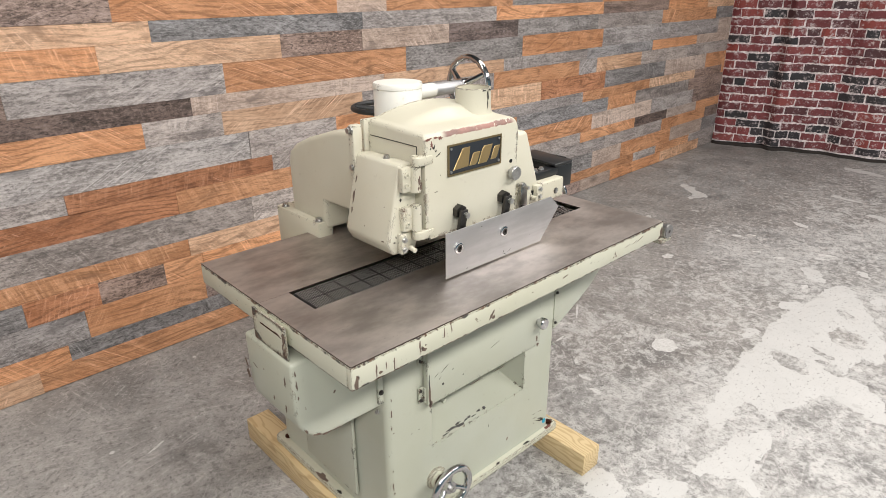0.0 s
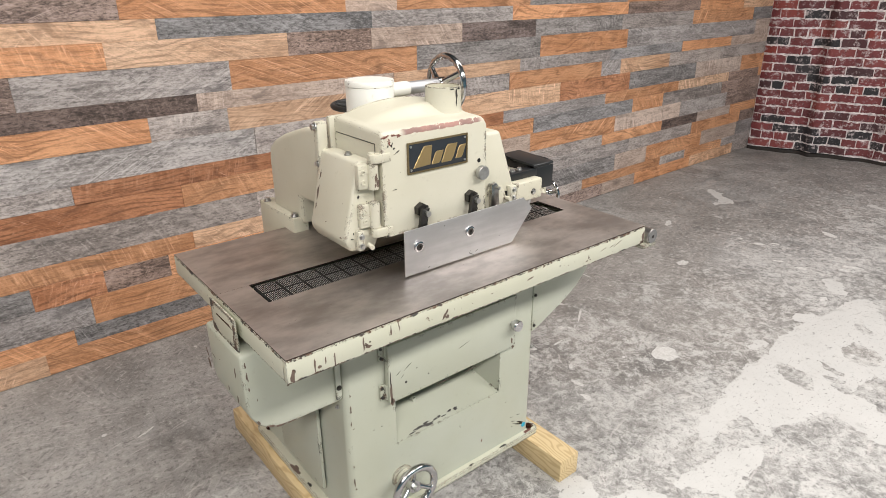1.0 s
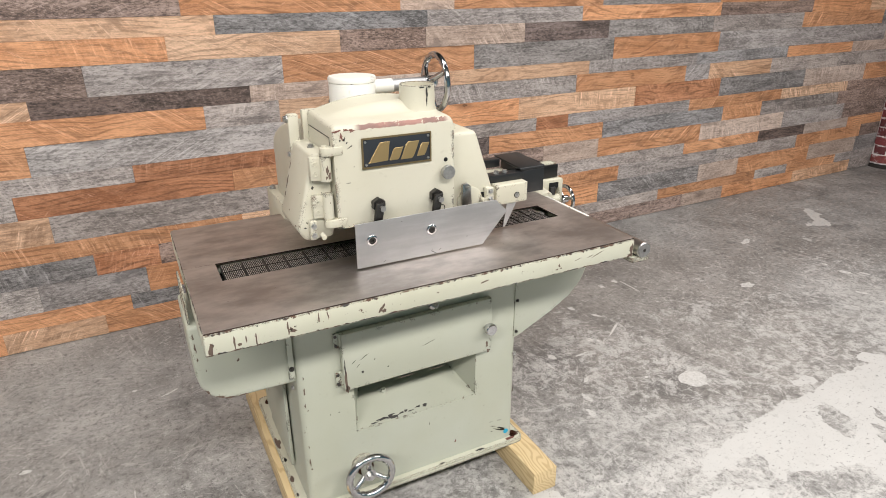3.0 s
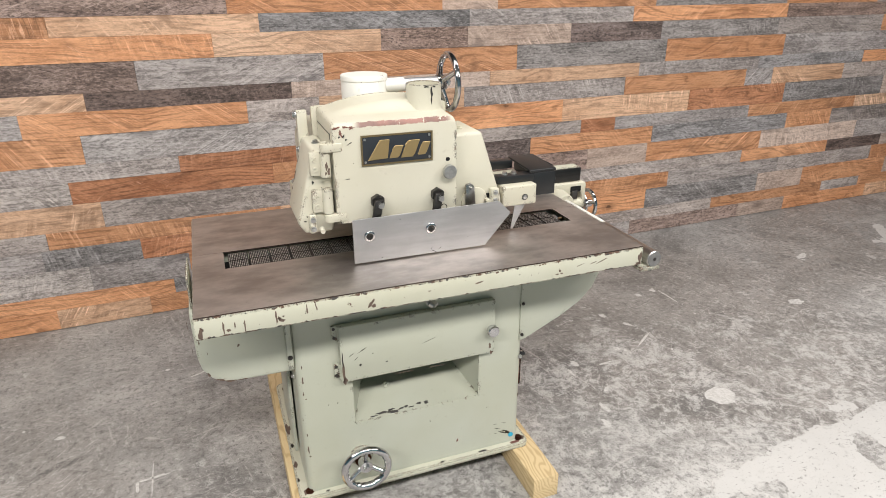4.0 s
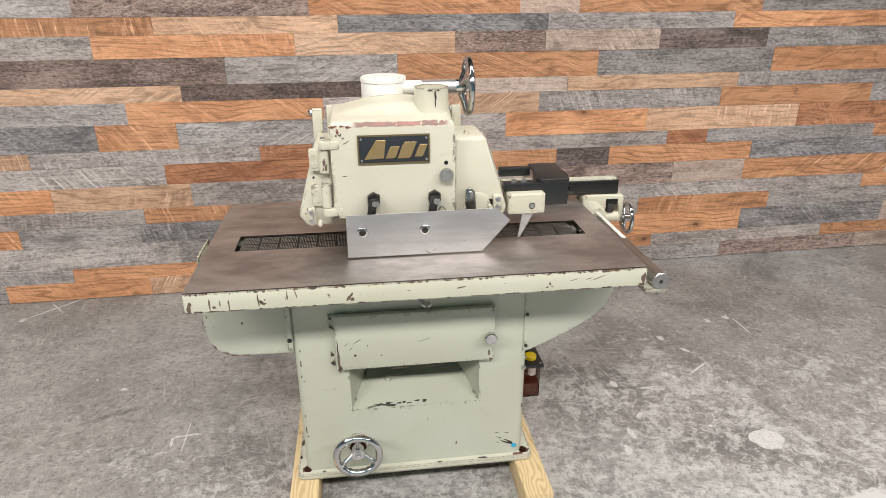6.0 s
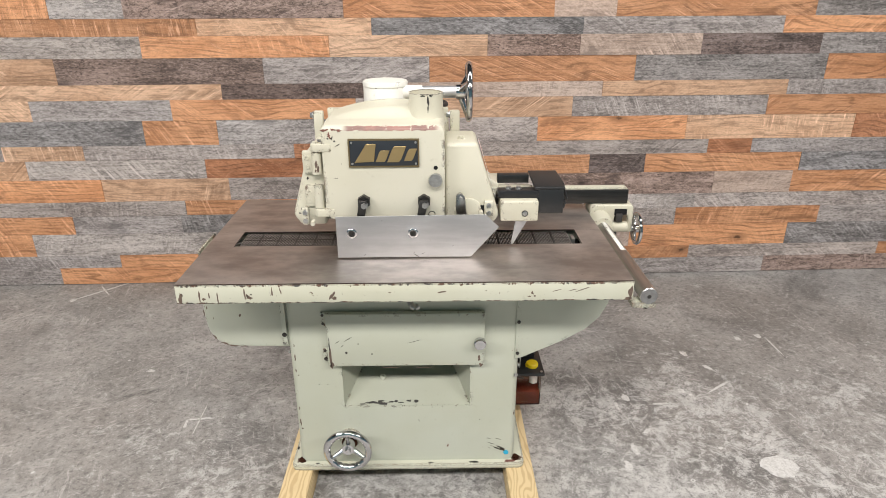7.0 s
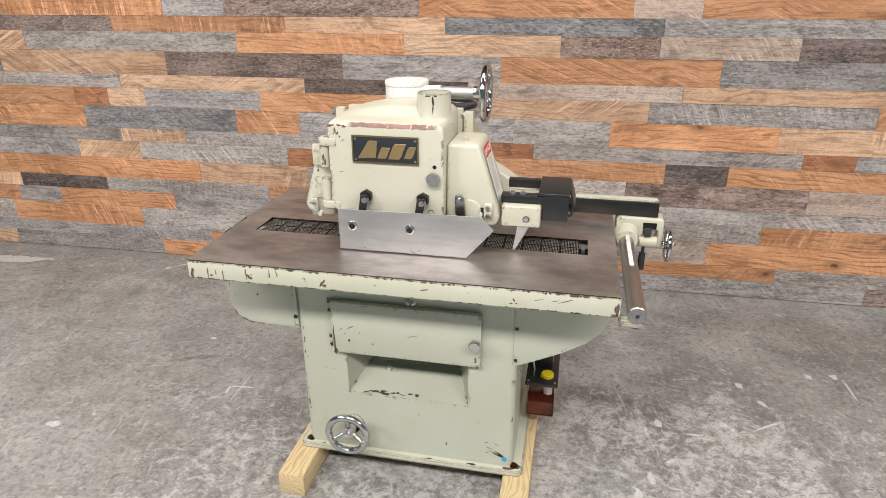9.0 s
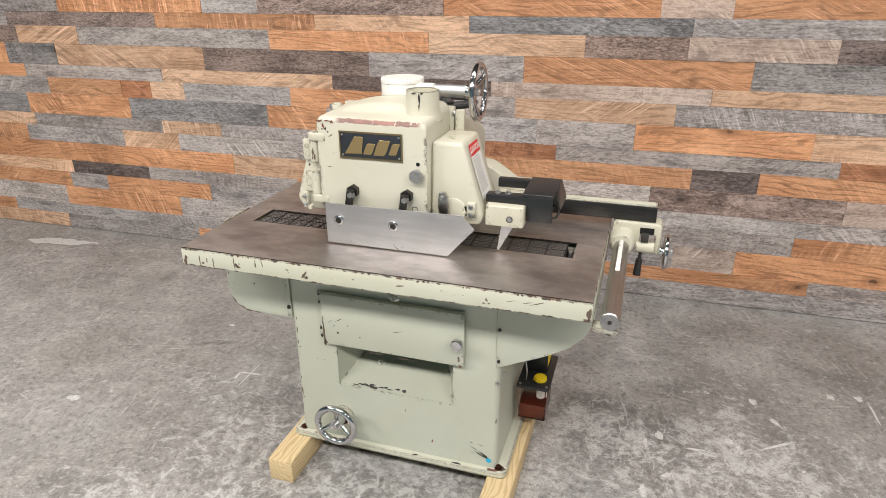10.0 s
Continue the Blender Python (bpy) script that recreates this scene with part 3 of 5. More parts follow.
def plank_row(z0, z1, first, *runs):
    """Boards of one course from west to east: the first board's wood, then each joint with the wood that follows."""
    x, code = -5.2, first
    ends = list(runs)
    # cut the long stretches at both ends to board lengths
    while ends[0][0] - x > 1.5:
        cut = x + rng.uniform(0.6, 1.25)
        plank(x, cut, z0, z1, rng.choice("ogtgbs"))
        x = cut
    for joint, nxt in ends:
        plank(x, joint, z0, z1, code)
        x, code = joint, nxt
    while x < 7.6:
        cut = min(8.4, x + rng.uniform(0.6, 1.2))
        plank(x, cut, z0, z1, code)
        x, code = cut, rng.choice("ogtgbsp")


def build_planks():
    plank_row(1.594, 1.740, "g", (-1.75, "o"), (-.62, "w"), (-.22, "b"), (.97, "o"), (2.14, "p"), (2.49, "o"), (3.63, "s"), (4.77, "o"), (5.69, "g"))
    plank_row(1.502, 1.594, "g", (-2.22, "b"), (-.985, "o"), (.16, "t"), (1.12, "s"), (2.31, "g"), (3.46, "o"), (4.79, "b"), (5.9, "o"))
    plank_row(1.386, 1.502, "t", (-1.63, "w"), (-.16, "o"), (.88, "t"), (1.77, "b"), (2.3, "p"), (3.0, "d"), (3.7, "s"), (4.73, "g"), (5.8, "o"))
    plank_row(1.242, 1.386, "o", (-2.29, "s"), (-1.85, "t"), (-.655, "b"), (.5, "g"), (1.44, "o"), (2.63, "s"), (3.76, "o"), (4.82, "g"), (6.0, "g"))
    plank_row(1.155, 1.242, "o", (-2.16, "g"), (-1.0, "t"), (.25, "d"), (1.255, "p"), (2.45, "t"), (3.55, "g"), (4.6, "s"), (5.68, "o"))
    plank_row(1.038, 1.155, "g", (-1.98, "o"), (-1.35, "r"), (-1.11, "t"), (-.845, "g"), (-.05, "o"), (1.01, "g"), (1.40, "t"), (2.28, "g"), (3.45, "o"), (4.5, "g"), (4.76, "t"), (5.49, "g"))
    plank_row(.893, 1.038, "o", (-1.31, "s"), (-.23, "o"), (.195, "w"), (1.53, "g"), (2.08, "o"), (2.98, "t"), (4.01, "r"), (4.91, "s"), (5.98, "p"))
    plank_row(.806, .893, "t", (-2.18, "g"), (-1.065, "t"), (-.6, "g"), (.63, "r"), (1.65, "g"), (3.13, "r"), (3.4, "g"), (4.59, "o"), (5.7, "t"))
    plank_row(.689, .806, "o", (-2.28, "g"), (-1.41, "t"), (-.95, "w"), (.095, "r"), (1.11, "o"), (2.41, "d"), (2.755, "o"), (3.725, "s"), (4.99, "o"), (5.47, "g"))
    plank_row(.550, .689, "o", (-1.45, "o"), (-.535, "t"), (.22, "g"), (1.5, "w"), (2.2, "b"), (3.2, "p"), (3.695, "o"), (4.76, "p"), (5.79, "g"))
    plank_row(.457, .550, "d", (-1.25, "g"), (-.06, "o"), (1.13, "t"), (1.9, "w"), (3.1, "g"), (4.6, "o"), (5.5, "d"))
    plank_row(.342, .457, "o", (-1.98, "g"), (-1.64, "o"), (-.755, "g"), (-.1, "s"), (.37, "r"), (.68, "b"), (.99, "o"), (1.19, "o"), (2.0, "g"), (2.99, "o"), (3.92, "g"), (5.0, "g"), (6.05, "o"))
    plank_row(.198, .342, "w", (-2.05, "o"), (-1.025, "w"), (.1, "g"), (.6, "o"), (1.18, "b"), (2.0, "g"), (2.37, "p"), (2.71, "o"), (3.735, "s"), (4.81, "p"), (5.29, "o"), (6.26, "p"))
    plank_row(.113, .198, "o", (-2.59, "g"), (-.52, "o"), (.5, "s"), (1.7, "o"), (3.11, "g"), (4.37, "o"), (5.55, "w"), (5.99, "o"))
    plank_row(.004, .113, "g", (-.905, "o"), (-.1, "t"), (.36, "o"), (1.6, "g"), (3.62, "b"), (4.66, "p"), (5.15, "o"), (6.1, "t"))
    z = 1.740
    for i, h in enumerate((.117, .092, .145) * 3):
        runs, x = [], -4.0
        while x < 7.0:
            x += rng.uniform(0.5, 1.25)
            runs.append((x, rng.choice("ogtogbspw")))
        plank_row(z, z + h, rng.choice("ogt"), *runs)
        z += h


def brick_backdrop():
    """A hanging sheet printed with old brickwork, gently folded, over a dark bottom batten."""
    a, b = Vector((7.36, 3.245)), Vector((8.05, 0.2))
    run = (b - a).length
    ux = (b - a).normalized()
    nrm = Vector((-ux.y, ux.x)) if -ux.y < 0 else Vector((ux.y, -ux.x))
    if nrm.x > 0:
        nrm = -nrm

    def fold(s):
        return 0.030 * math.sin(s * 4.1 + 0.6) + 0.018 * math.sin(s * 9.7) + 0.012 * math.sin(s * 21.0) + 0.06 * math.exp(-((s - 0.62) / 0.07) ** 2)

    def at(s, z, out=0.0):
        p = a + ux * s + nrm * (fold(s) + out)
        return Vector((p.x, p.y, z))
    bm = bmesh.new()
    cols = []
    n = 220
    for i in range(n + 1):
        s = run * i / n
        dip = 0.035 + 0.012 * math.sin(s * 3.1)
        cols.append([bm.verts.new(at(s, z)) for z in (dip, 1.0, 2.0, 3.2)] + [bm.verts.new(at(s, z, -0.004)) for z in (3.2, dip)])
    for p, q in zip(cols, cols[1:]):
        for j in range(6):
            bm.faces.new((p[j], q[j], q[(j + 1) % 6], p[(j + 1) % 6]))
    bmesh.ops.recalc_face_normals(bm, faces=bm.faces)
    sheet = tagged(mesh_object("brick_backdrop", bm, m_mortar, True), "hanging backdrop printed with dark red brickwork and white mortar", "backdrop", kind="structure")
    r2 = random.Random(11)
    z, row = 0.045, 0
    pitch_z = 0.0895
    while z < 2.3:
        s = -0.12 if row % 2 else 0.0
        short = row % 6 == 1
        while s < run:
            w = (0.125 if short else 0.232) * r2.uniform(0.93, 1.07)
            s0, s1 = max(0.004, s + 0.006), min(run - 0.004, s + w - 0.006)
            if s1 - s0 > 0.04:
                lo, hi = z + 0.005 + r2.uniform(0, .005), z + pitch_z - 0.007 - r2.uniform(0, .005)
                bm = bmesh.new()
                pts = []
                m = 9
                for i in range(m + 1):
                    pts.append((s0 + (s1 - s0) * i / m, lo + r2.uniform(-.006, .006)))
                for i in range(m + 1):
                    pts.append((s1 - (s1 - s0) * i / m, hi + r2.uniform(-.006, .006)))
                pts = [(u + (r2.uniform(-.005, .005) if k in (0, m, m + 1, 2 * m + 1) else 0), v) for k, (u, v) in enumerate(pts)]
                front = [bm.verts.new(at(u, v, 0.0055)) for u, v in pts]
                back = [bm.verts.new(at(u, v, 0.0)) for u, v in pts]
                k = len(pts)
                for i in range(m):
                    bm.faces.new((front[i], front[i + 1], front[k - 2 - i], front[k - 1 - i]))
                for i in range(k):
                    bm.faces.new((back[i], back[(i + 1) % k], front[(i + 1) % k], front[i]))
                ob = mesh_object("brick", bm, m_brick)
                ob.parent = sheet
            s += w
        z += pitch_z
        row += 1
    bm = bmesh.new()
    rows = []
    for i in range(n + 1):
        s = run * i / n
        rows.append([bm.verts.new(at(s, z, o)) for z, o in ((0.0, 0.012), (0.034, 0.012), (0.034, -0.02), (0.0, -0.02))])
    for p, q in zip(rows, rows[1:]):
        for j in range(4):
            bm.faces.new((p[j], q[j], q[(j + 1) % 4], p[(j + 1) % 4]))
    bt = mesh_object("batten", bm, m_backing)
    bt.parent = sheet
    tagged(bt, "dark bottom batten of the backdrop")


# ---- rip saw ----
TOP = 0.962


def spoked_wheel(parent, name, centre, axis, rad, thick, mat, label, spokes=3, dish=0.03, side=-1, turn=20, waves=0):
    """A cast handwheel; side tells to which side of the rim its hub lies along the axis."""
    c = Vector(centre)
    wheel = part(name, ring(c, axis, rad - thick, thick, 56, 14, 0.0030 if waves else 0, waves), mat, parent, label)
    d = {"x": Vector((1, 0, 0)), "y": Vector((0, 1, 0)), "z": Vector((0, 0, 1))}[axis]
    hub = c + d * dish * side
    hb = rod(hub - d * 0.016, hub + d * 0.016, rad * 0.25, 20)
    hb = rod(hub + d * 0.03 * -side, hub, rad * 0.11, 16, hb)
    part("hub", hb, mat, wheel)
    nut = hub - d * 0.016 * side
    part("nut", rod(nut - d * 0.012 * side, nut, rad * 0.13, 6), m_zinc, wheel)
    u = {"x": Vector((0, 1, 0)), "y": Vector((1, 0, 0)), "z": Vector((1, 0, 0))}[axis]
    v = d.cross(u)
    for i in range(spokes):
        a = radians(turn) + 2 * math.pi * i / spokes
        w = u * math.cos(a) + v * math.sin(a)
        part("spoke", rod(hub + w * rad * 0.15, c + w * (rad - thick * 1.2), rad * 0.115, 12, None, rad * 0.085), mat, wheel)
    return wheel


def build_base(saw):
    # body with the chip opening in its front
    bm = bmesh.new()
    xl, xr, yf, yb, z0, z1 = 0.958, 1.752, 1.255, 1.92, 0.115, 0.905
    ox0, ox1, oz0, oz1 = 1.134, 1.584, 0.365, 0.725
    r = 0.022

    def arc(cx, cy, a0, a1):
        return [(cx + r * math.cos(radians(a)), cy + r * math.sin(radians(a))) for a in np.linspace(a0, a1, 5)]
    ring_pts = arc(xr - r, yf + r, 270, 360) + arc(xr - r, yb - r, 0, 90) + arc(xl + r, yb - r, 90, 180) + arc(xl + r, yf + r, 180, 270)

    def widen(x, z):
        return 1.355 + (x - 1.355) * (1 + 0.002 * (z1 - z) / (z1 - z0))
    lo = [bm.verts.new((widen(x, z0), y, z0)) for x, y in ring_pts]
    hi = [bm.verts.new((widen(x, z1), y, z1)) for x, y in ring_pts]
    n = len(ring_pts)
    for i in range(n - 1):
        bm.faces.new((lo[i], lo[i + 1], hi[i + 1], hi[i]))
    bm.faces.new(hi)
    o = [bm.verts.new(c) for c in ((ox0, yf, oz0), (ox1, yf, oz0), (ox1, yf, oz1), (ox0, yf, oz1))]
    L0, L1, R0, R1 = lo[-1], hi[-1], lo[0], hi[0]
    bm.faces.new((L0, R0, o[1], o[0]))
    bm.faces.new((R0, R1, o[2], o[1]))
    bm.faces.new((R1, L1, o[3], o[2]))
    bm.faces.new((L1, L0, o[0], o[3]))
    s = [bm.verts.new((v.co.x, yf + 0.006, v.co.z)) for v in o]
    k = [bm.verts.new(c) for c in ((ox0 + 0.175, yf + 0.400, 0.628), (ox1 - 0.175, yf + 0.400, 0.628), (ox1 - 0.175, yf + 0.400, oz1 - .002), (ox0 + 0.175, yf + 0.400, oz1 - .002))]
    for i in range(4):
        bm.faces.new((o[i], o[(i + 1) % 4], s[(i + 1) % 4], s[i]))
        bm.faces.new((s[i], s[(i + 1) % 4], k[(i + 1) % 4], k[i]))
    bm.faces.new(k)
    body = part("base_body", bm, m_sage_shade, saw, "cabinet base in sage enamel toned for shade, with chipped edges")
    part("bolt", hexbolt((1.267, 1.352, 0.427), "-y", 0.008, 0.014), m_sage_shade, body)
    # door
    door = part("access_door", box(1.096, 1.630, 1.228, 1.251, 0.551, 0.754, 0.004), m_sage_shade, saw, "hinged access door in sage enamel toned for shade, with scratched paint")
    part("knob", turned([(0.010, 0.0), (0.010, -0.012), (0.020, -0.014), (0.021, -0.03), (0.018, -0.034), (0.006, -0.035)], (1.612, 1.228, 0.650), "y", 24), m_chrome, door, "chrome round knob")
    for z in (0.588, 0.726):
        hb = box(1.076, 1.098, 1.247, 1.2525, z - 0.026, z + 0.026, 0.001)
        hb = rod((1.097, 1.243, z - 0.026), (1.097, 1.243, z + 0.026), 0.006, 10, hb)
        hinge = part("hinge", hb, m_sage_shade, door)
        for k in (-0.016, 0.016):
            part("screw", rod((1.083, 1.2475, z + k), (1.083, 1.2445, z + k), 0.005, 12), m_iron, door)
    part("catch", tube([(1.372, 1.252, 0.850), (1.376, 1.215, 0.822), (1.384, 1.202, 0.800), (1.396, 1.198, 0.791), (1.408, 1.204, 0.797)], 0.010, 12), m_steel, door, "bent steel catch")
    # foot
    pts = []
    for cx, cy, a0 in ((1.765, 1.255, 270), (1.765, 1.925, 0), (0.950, 1.925, 90), (0.950, 1.255, 180)):
        for a in np.linspace(a0, a0 + 90, 5):
            pts.append((cx + 0.025 * math.cos(radians(a)), cy + 0.025 * math.sin(radians(a))))
    foot = part("base_flange", prism(pts, "z", 0.096, 0.118, 0.003), m_lip, saw, "cream base flange with worn chipped paint")
    for x, y in ((0.962, 1.262), (1.758, 1.262), (0.962, 1.90), (1.758, 1.90)):
        part("bolt", hexbolt((x, y, 0.118), "z", 0.011, 0.010), m_rust, foot, "rusty bolt head")
    part("paint_dab", turned([(0.010, 0.0), (0.010, -0.0012)], (1.722, 1.2546, 0.150), "y", 14), m_blue, body, "round blue paint dab")
    # height handwheel
    boss = turned([(0.040, 0.0), (0.040, -0.006), (0.030, -0.010), (0.030, -0.028), (0.018, -0.030), (0.016, -0.055)], (1.147, 1.256, 0.228), "y", 32)
    bs = part("wheel_boss", boss, m_lip, saw, "cream boss of the height handwheel")
    part("boss_face", turned([(0.0285, -0.0282), (0.0285, -0.0290), (0.0165, -0.0308), (0.0165, -0.0560), (0.002, -0.0565)], (1.147, 1.256, 0.228), "y", 28), m_rust, bs, "dark red-brown face of the boss")
    spoked_wheel(saw, "handwheel", (1.147, 1.176, 0.232), "y", 0.087, 0.0125, m_chrome, "chrome three-spoke handwheel near the floor", 3, 0.020, 1, 270, 20)
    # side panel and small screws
    part("side_panel", box(0.940, 0.9515, 1.42, 1.72, 0.17, 0.60, 0.002), m_sage_shade, saw, "flat side cover plate")
    for x, y, z, ax in ((1.757, 1.30, 0.505, "x"), (0.952, 1.29, 0.575, "-x"), (1.745, 1.255, 0.492, "-y")):
        part("bolt", hexbolt((x, y, z), ax, 0.0055, 0.008), m_zinc, body)


def build_wings(saw):
    pts = [(0.678, 0.864), (0.680, 0.710), (0.688, 0.668), (0.706, 0.636), (0.733, 0.616), (0.768, 0.606), (0.962, 0.603), (0.962, 0.898), (0.74, 0.898), (0.74, 0.864)]
    chute = part("infeed_chute", prism(pts, "y", 1.272, 1.515, 0.010, 3), m_sage_shade, saw, "rounded sheet metal chain chute at the infeed end")
    part("flange", box(0.938, 0.9545, 1.262, 1.274, 0.62, 0.895, 0.001), m_sage_shade, chute)
    for z in (0.66, 0.85):
        part("bolt", hexbolt((0.946, 1.262, z), "-y", 0.006, 0.006), m_iron, chute)
    plate = part("end_plate", box(0.685, 0.6905, 1.292, 1.462, 0.8645, 0.960, 0.002), m_lip, saw, "chipped cream end plate under the table edge")
    part("slot", box(0.6840, 0.6852, 1.33, 1.42, 0.925, 0.929), m_rust, plate, "rusty slot in the plate")
    pts = [(1.738, 0.898), (1.738, 0.558), (1.765, 0.566), (1.90, 0.630), (1.975, 0.676), (2.020, 0.722), (2.045, 0.775), (2.050, 0.83), (2.050, 0.898)]
    wing = part("outfeed_chute", prism(pts, "y", 1.2515, 1.515, 0.003), m_sage_shade, saw, "tapered sheet metal chain chute at the outfeed end")
    for z in (0.583, 0.706):
        part("bolt", hexbolt((1.747, 1.2515, z), "-y", 0.0045, 0.006), m_iron, wing)


def build_table(saw):
    x0, x1, y0, y1 = 0.704, 2.048, 1.038, 1.815
    hx0, hx1, hy0, hy1 = 0.795, 1.957, 1.325, 1.457
    zt, zb = TOP, TOP - 0.0035
    # iron plates round the chain slot
    pts = [(x0, y0), (x1, y0), (x1, hy1 - .0003), (hx1, hy1 - .0003), (hx1, hy0), (hx0, hy0), (hx0, hy1 - .0003), (x0, hy1 - .0003)]
    part("table_plate", prism(pts, "z", zb, zt, 0.0), m_table, saw, "worn brown-grey cast iron tabletop", False)
    part("table_plate", box(x0, x1, hy1 + .0003, y1, zb, zt, 0.0), m_table, saw, "worn brown-grey cast iron tabletop", False)
    for ob in saw.children:
        if ob.name.startswith("table_plate"):
            ob.data.materials.append(m_edge)
            for f in ob.data.polygons:
                f.material_index = 0 if abs(f.normal.z) > 0.5 else 1
    zl = 0.898
    t = 0.014
    part("table_lip", box(x0 - .002, x1 + .002, y0 - .002, y0 + t, zl, zb - .0005, 0.003), m_table_lip, saw, "cream front lip of the table with chipped edges")
    part("table_lip", box(x0 - .002, x0 + t, y0 + t + .001, y1, zl, zb - .0005, 0.003), m_table_lip, saw, "cream end lip of the table with chipped edges")
    part("table_lip", box(x1 - t, x1 + .002, y0 + t + .001, y1, zl, zb - .0005, 0.003), m_table_lip, saw, "cream end lip of the table with chipped edges")
    part("table_underside", box(x0 + t + .001, x1 - t - .001, y0 + t + .001, hy0 - .03, zl + .012, zb - .001), m_sage_shade, saw, smooth=False)
    part("table_underside", box(x0 + t + .001, x1 - t - .001, hy1 + .03, y1 - .002, zl + .012, zb - .001), m_sage_shade, saw, smooth=False)
    # Bed coloured black so the slot reads as deep shade
    part("chain_bed", box(hx0 - .02, hx1 + .02, hy0 - .02, hy1 + .02, zl + .004, zl + .022), m_hollow_shade, saw, "bed under the feed chain, blackened for the slot's shade", False)
    return hx0, hx1, hy0, hy1


def build_chain(saw, hx0, hx1, hy0, hy1):
    """Knurled feed blocks in two files, all on one mesh: thin ribs across, each cut into short teeth."""
    px, py = 0.0625, (hy1 - hy0 - 0.004) / 2
    w, d = px - 0.0035, py - 0.0035
    bm = box(0, w, 0, d, -0.024, -0.0045)
    n, cuts = 11, 5
    step, cut = (w - 0.003) / n, (d - 0.002) / cuts
    for i in range(n):
        a = 0.0015 + i * step
        for j in range(cuts):
            c = 0.001 + j * cut
            foot = [bm.verts.new(v) for v in ((a, c, -0.0045), (a + step * .8, c, -0.0045), (a + step * .8, c + cut * .86, -0.0045), (a, c + cut * .86, -0.0045))]
            head = [bm.verts.new(v) for v in ((a + step * .12, c + .0004, 0), (a + step * .52, c + .0004, 0), (a + step * .52, c + cut * .78, 0), (a + step * .12, c + cut * .78, 0))]
            bm.faces.new(head)
            for k in range(4):
                bm.faces.new((foot[k], foot[(k + 1) % 4], head[(k + 1) % 4], head[k]))
    bmesh.ops.recalc_face_normals(bm, faces=bm.faces)
    me = bpy.data.meshes.new("chain_block")
    bm.to_mesh(me)
    bm.free()
    me.materials.append(m_chain)
    # All faces below the rib tops go black in place of gap shade
    me.materials.append(m_rib_shade)
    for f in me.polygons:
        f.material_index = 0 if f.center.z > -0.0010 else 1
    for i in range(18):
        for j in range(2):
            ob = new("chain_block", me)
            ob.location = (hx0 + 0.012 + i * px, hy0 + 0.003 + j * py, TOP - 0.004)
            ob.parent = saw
    part("chain_end_stop", box(hx1 - 0.020, hx1 - 0.008, hy0 + 0.070, hy1 - 0.03, TOP - 0.05, TOP - 0.010, 0.002), m_zinc, saw)


def hood_mesh():
    """Cast hood: flat front, rounded shoulders and a raised ridge across the top."""
    x0, x1, y0, y1, zb = 1.124, 1.496, 1.256, 1.500, 1.082
    nx, ny = 44, 30
    bm = bmesh.new()

    def soft(v):
        v = max(0.0, min(1.0, v))
        return v * v * (3 - 2 * v)

    def height(x, y):
        u = (x - x0) / (x1 - x0)
        z = 1.376 + 0.04 * (y - y0)
        ridge = max(0.0, math.sin(math.pi * min(1, max(0, (u - 0.07) / 1.0)))) ** 0.8
        z += 0.030 * ridge * soft((y - 1.335) / 0.06)
        for dd, r in ((y - y0, 0.018), (x - x0, 0.013), (x1 - x, 0.022)):
            if dd < r:
                z -= r - math.sqrt(max(0, r * r - (r - dd) ** 2))
        return z

    def cells(a, b, n, fine=0.022):
        inner = list(np.linspace(a + fine, b - fine, n - 8))
        return [a, a + .002, a + .006, a + .012] + inner + [b - .012, b - .006, b - .002, b]
    xs, ys = cells(x0, x1, nx), [y0, y0 + .002, y0 + .006, y0 + .012] + list(np.linspace(y0 + .022, y1, ny - 4))
    grid = [[bm.verts.new((x, y, height(x, y))) for y in ys] for x in xs]
    for i in range(len(xs) - 1):
        for j in range(len(ys) - 1):
            bm.faces.new((grid[i][j], grid[i + 1][j], grid[i + 1][j + 1], grid[i][j + 1]))
    border = [grid[i][0] for i in range(len(xs))] + [grid[-1][j] for j in range(1, len(ys))] + [grid[i][-1] for i in range(len(xs) - 2, -1, -1)] + [grid[0][j] for j in range(len(ys) - 2, 0, -1)]
    low = [bm.verts.new((v.co.x, v.co.y, zb + (0.012 if v.co.y < y0 + .001 and (v.co.x < x0 + .01) else 0))) for v in border]
    n = len(border)
    for i in range(n):
        bm.faces.new((border[i], border[(i + 1) % n], low[(i + 1) % n], low[i]))
    bm.faces.new(low)
    return bm


def frustum(bottom, top, z0, z1, r, seg=3, zc=None, chamfer=0.02):
    """A tapered cover from (x0, x1, y0, y1) at z0 to another at z1, with a drawn-in lower edge."""
    bm = bmesh.new()
    rows = []
    x0, x1, y0, y1 = bottom
    secs = [((x0 + chamfer * (1 if x0 < 1.3 else 0.3), x1 - chamfer * (1 if x1 > 1.3 else 0.3), y0 + 0.006, y1), z0 - (zc or 0.03)), (bottom, z0), (top, z1)]
    for (a, b, c, d), z in secs:
        rows.append([bm.verts.new(p) for p in ((a, c, z), (b, c, z), (b, d, z), (a, d, z))])
    for p, q in zip(rows, rows[1:]):
        for i in range(4):
            bm.faces.new((p[i], p[(i + 1) % 4], q[(i + 1) % 4], q[i]))
    bm.faces.new(rows[0])
    bm.faces.new(rows[-1])
    bmesh.ops.recalc_face_normals(bm, faces=bm.faces)
    bmesh.ops.bevel(bm, geom=bm.edges[:], offset=r, segments=seg, profile=0.5, affect="EDGES")
    return bm


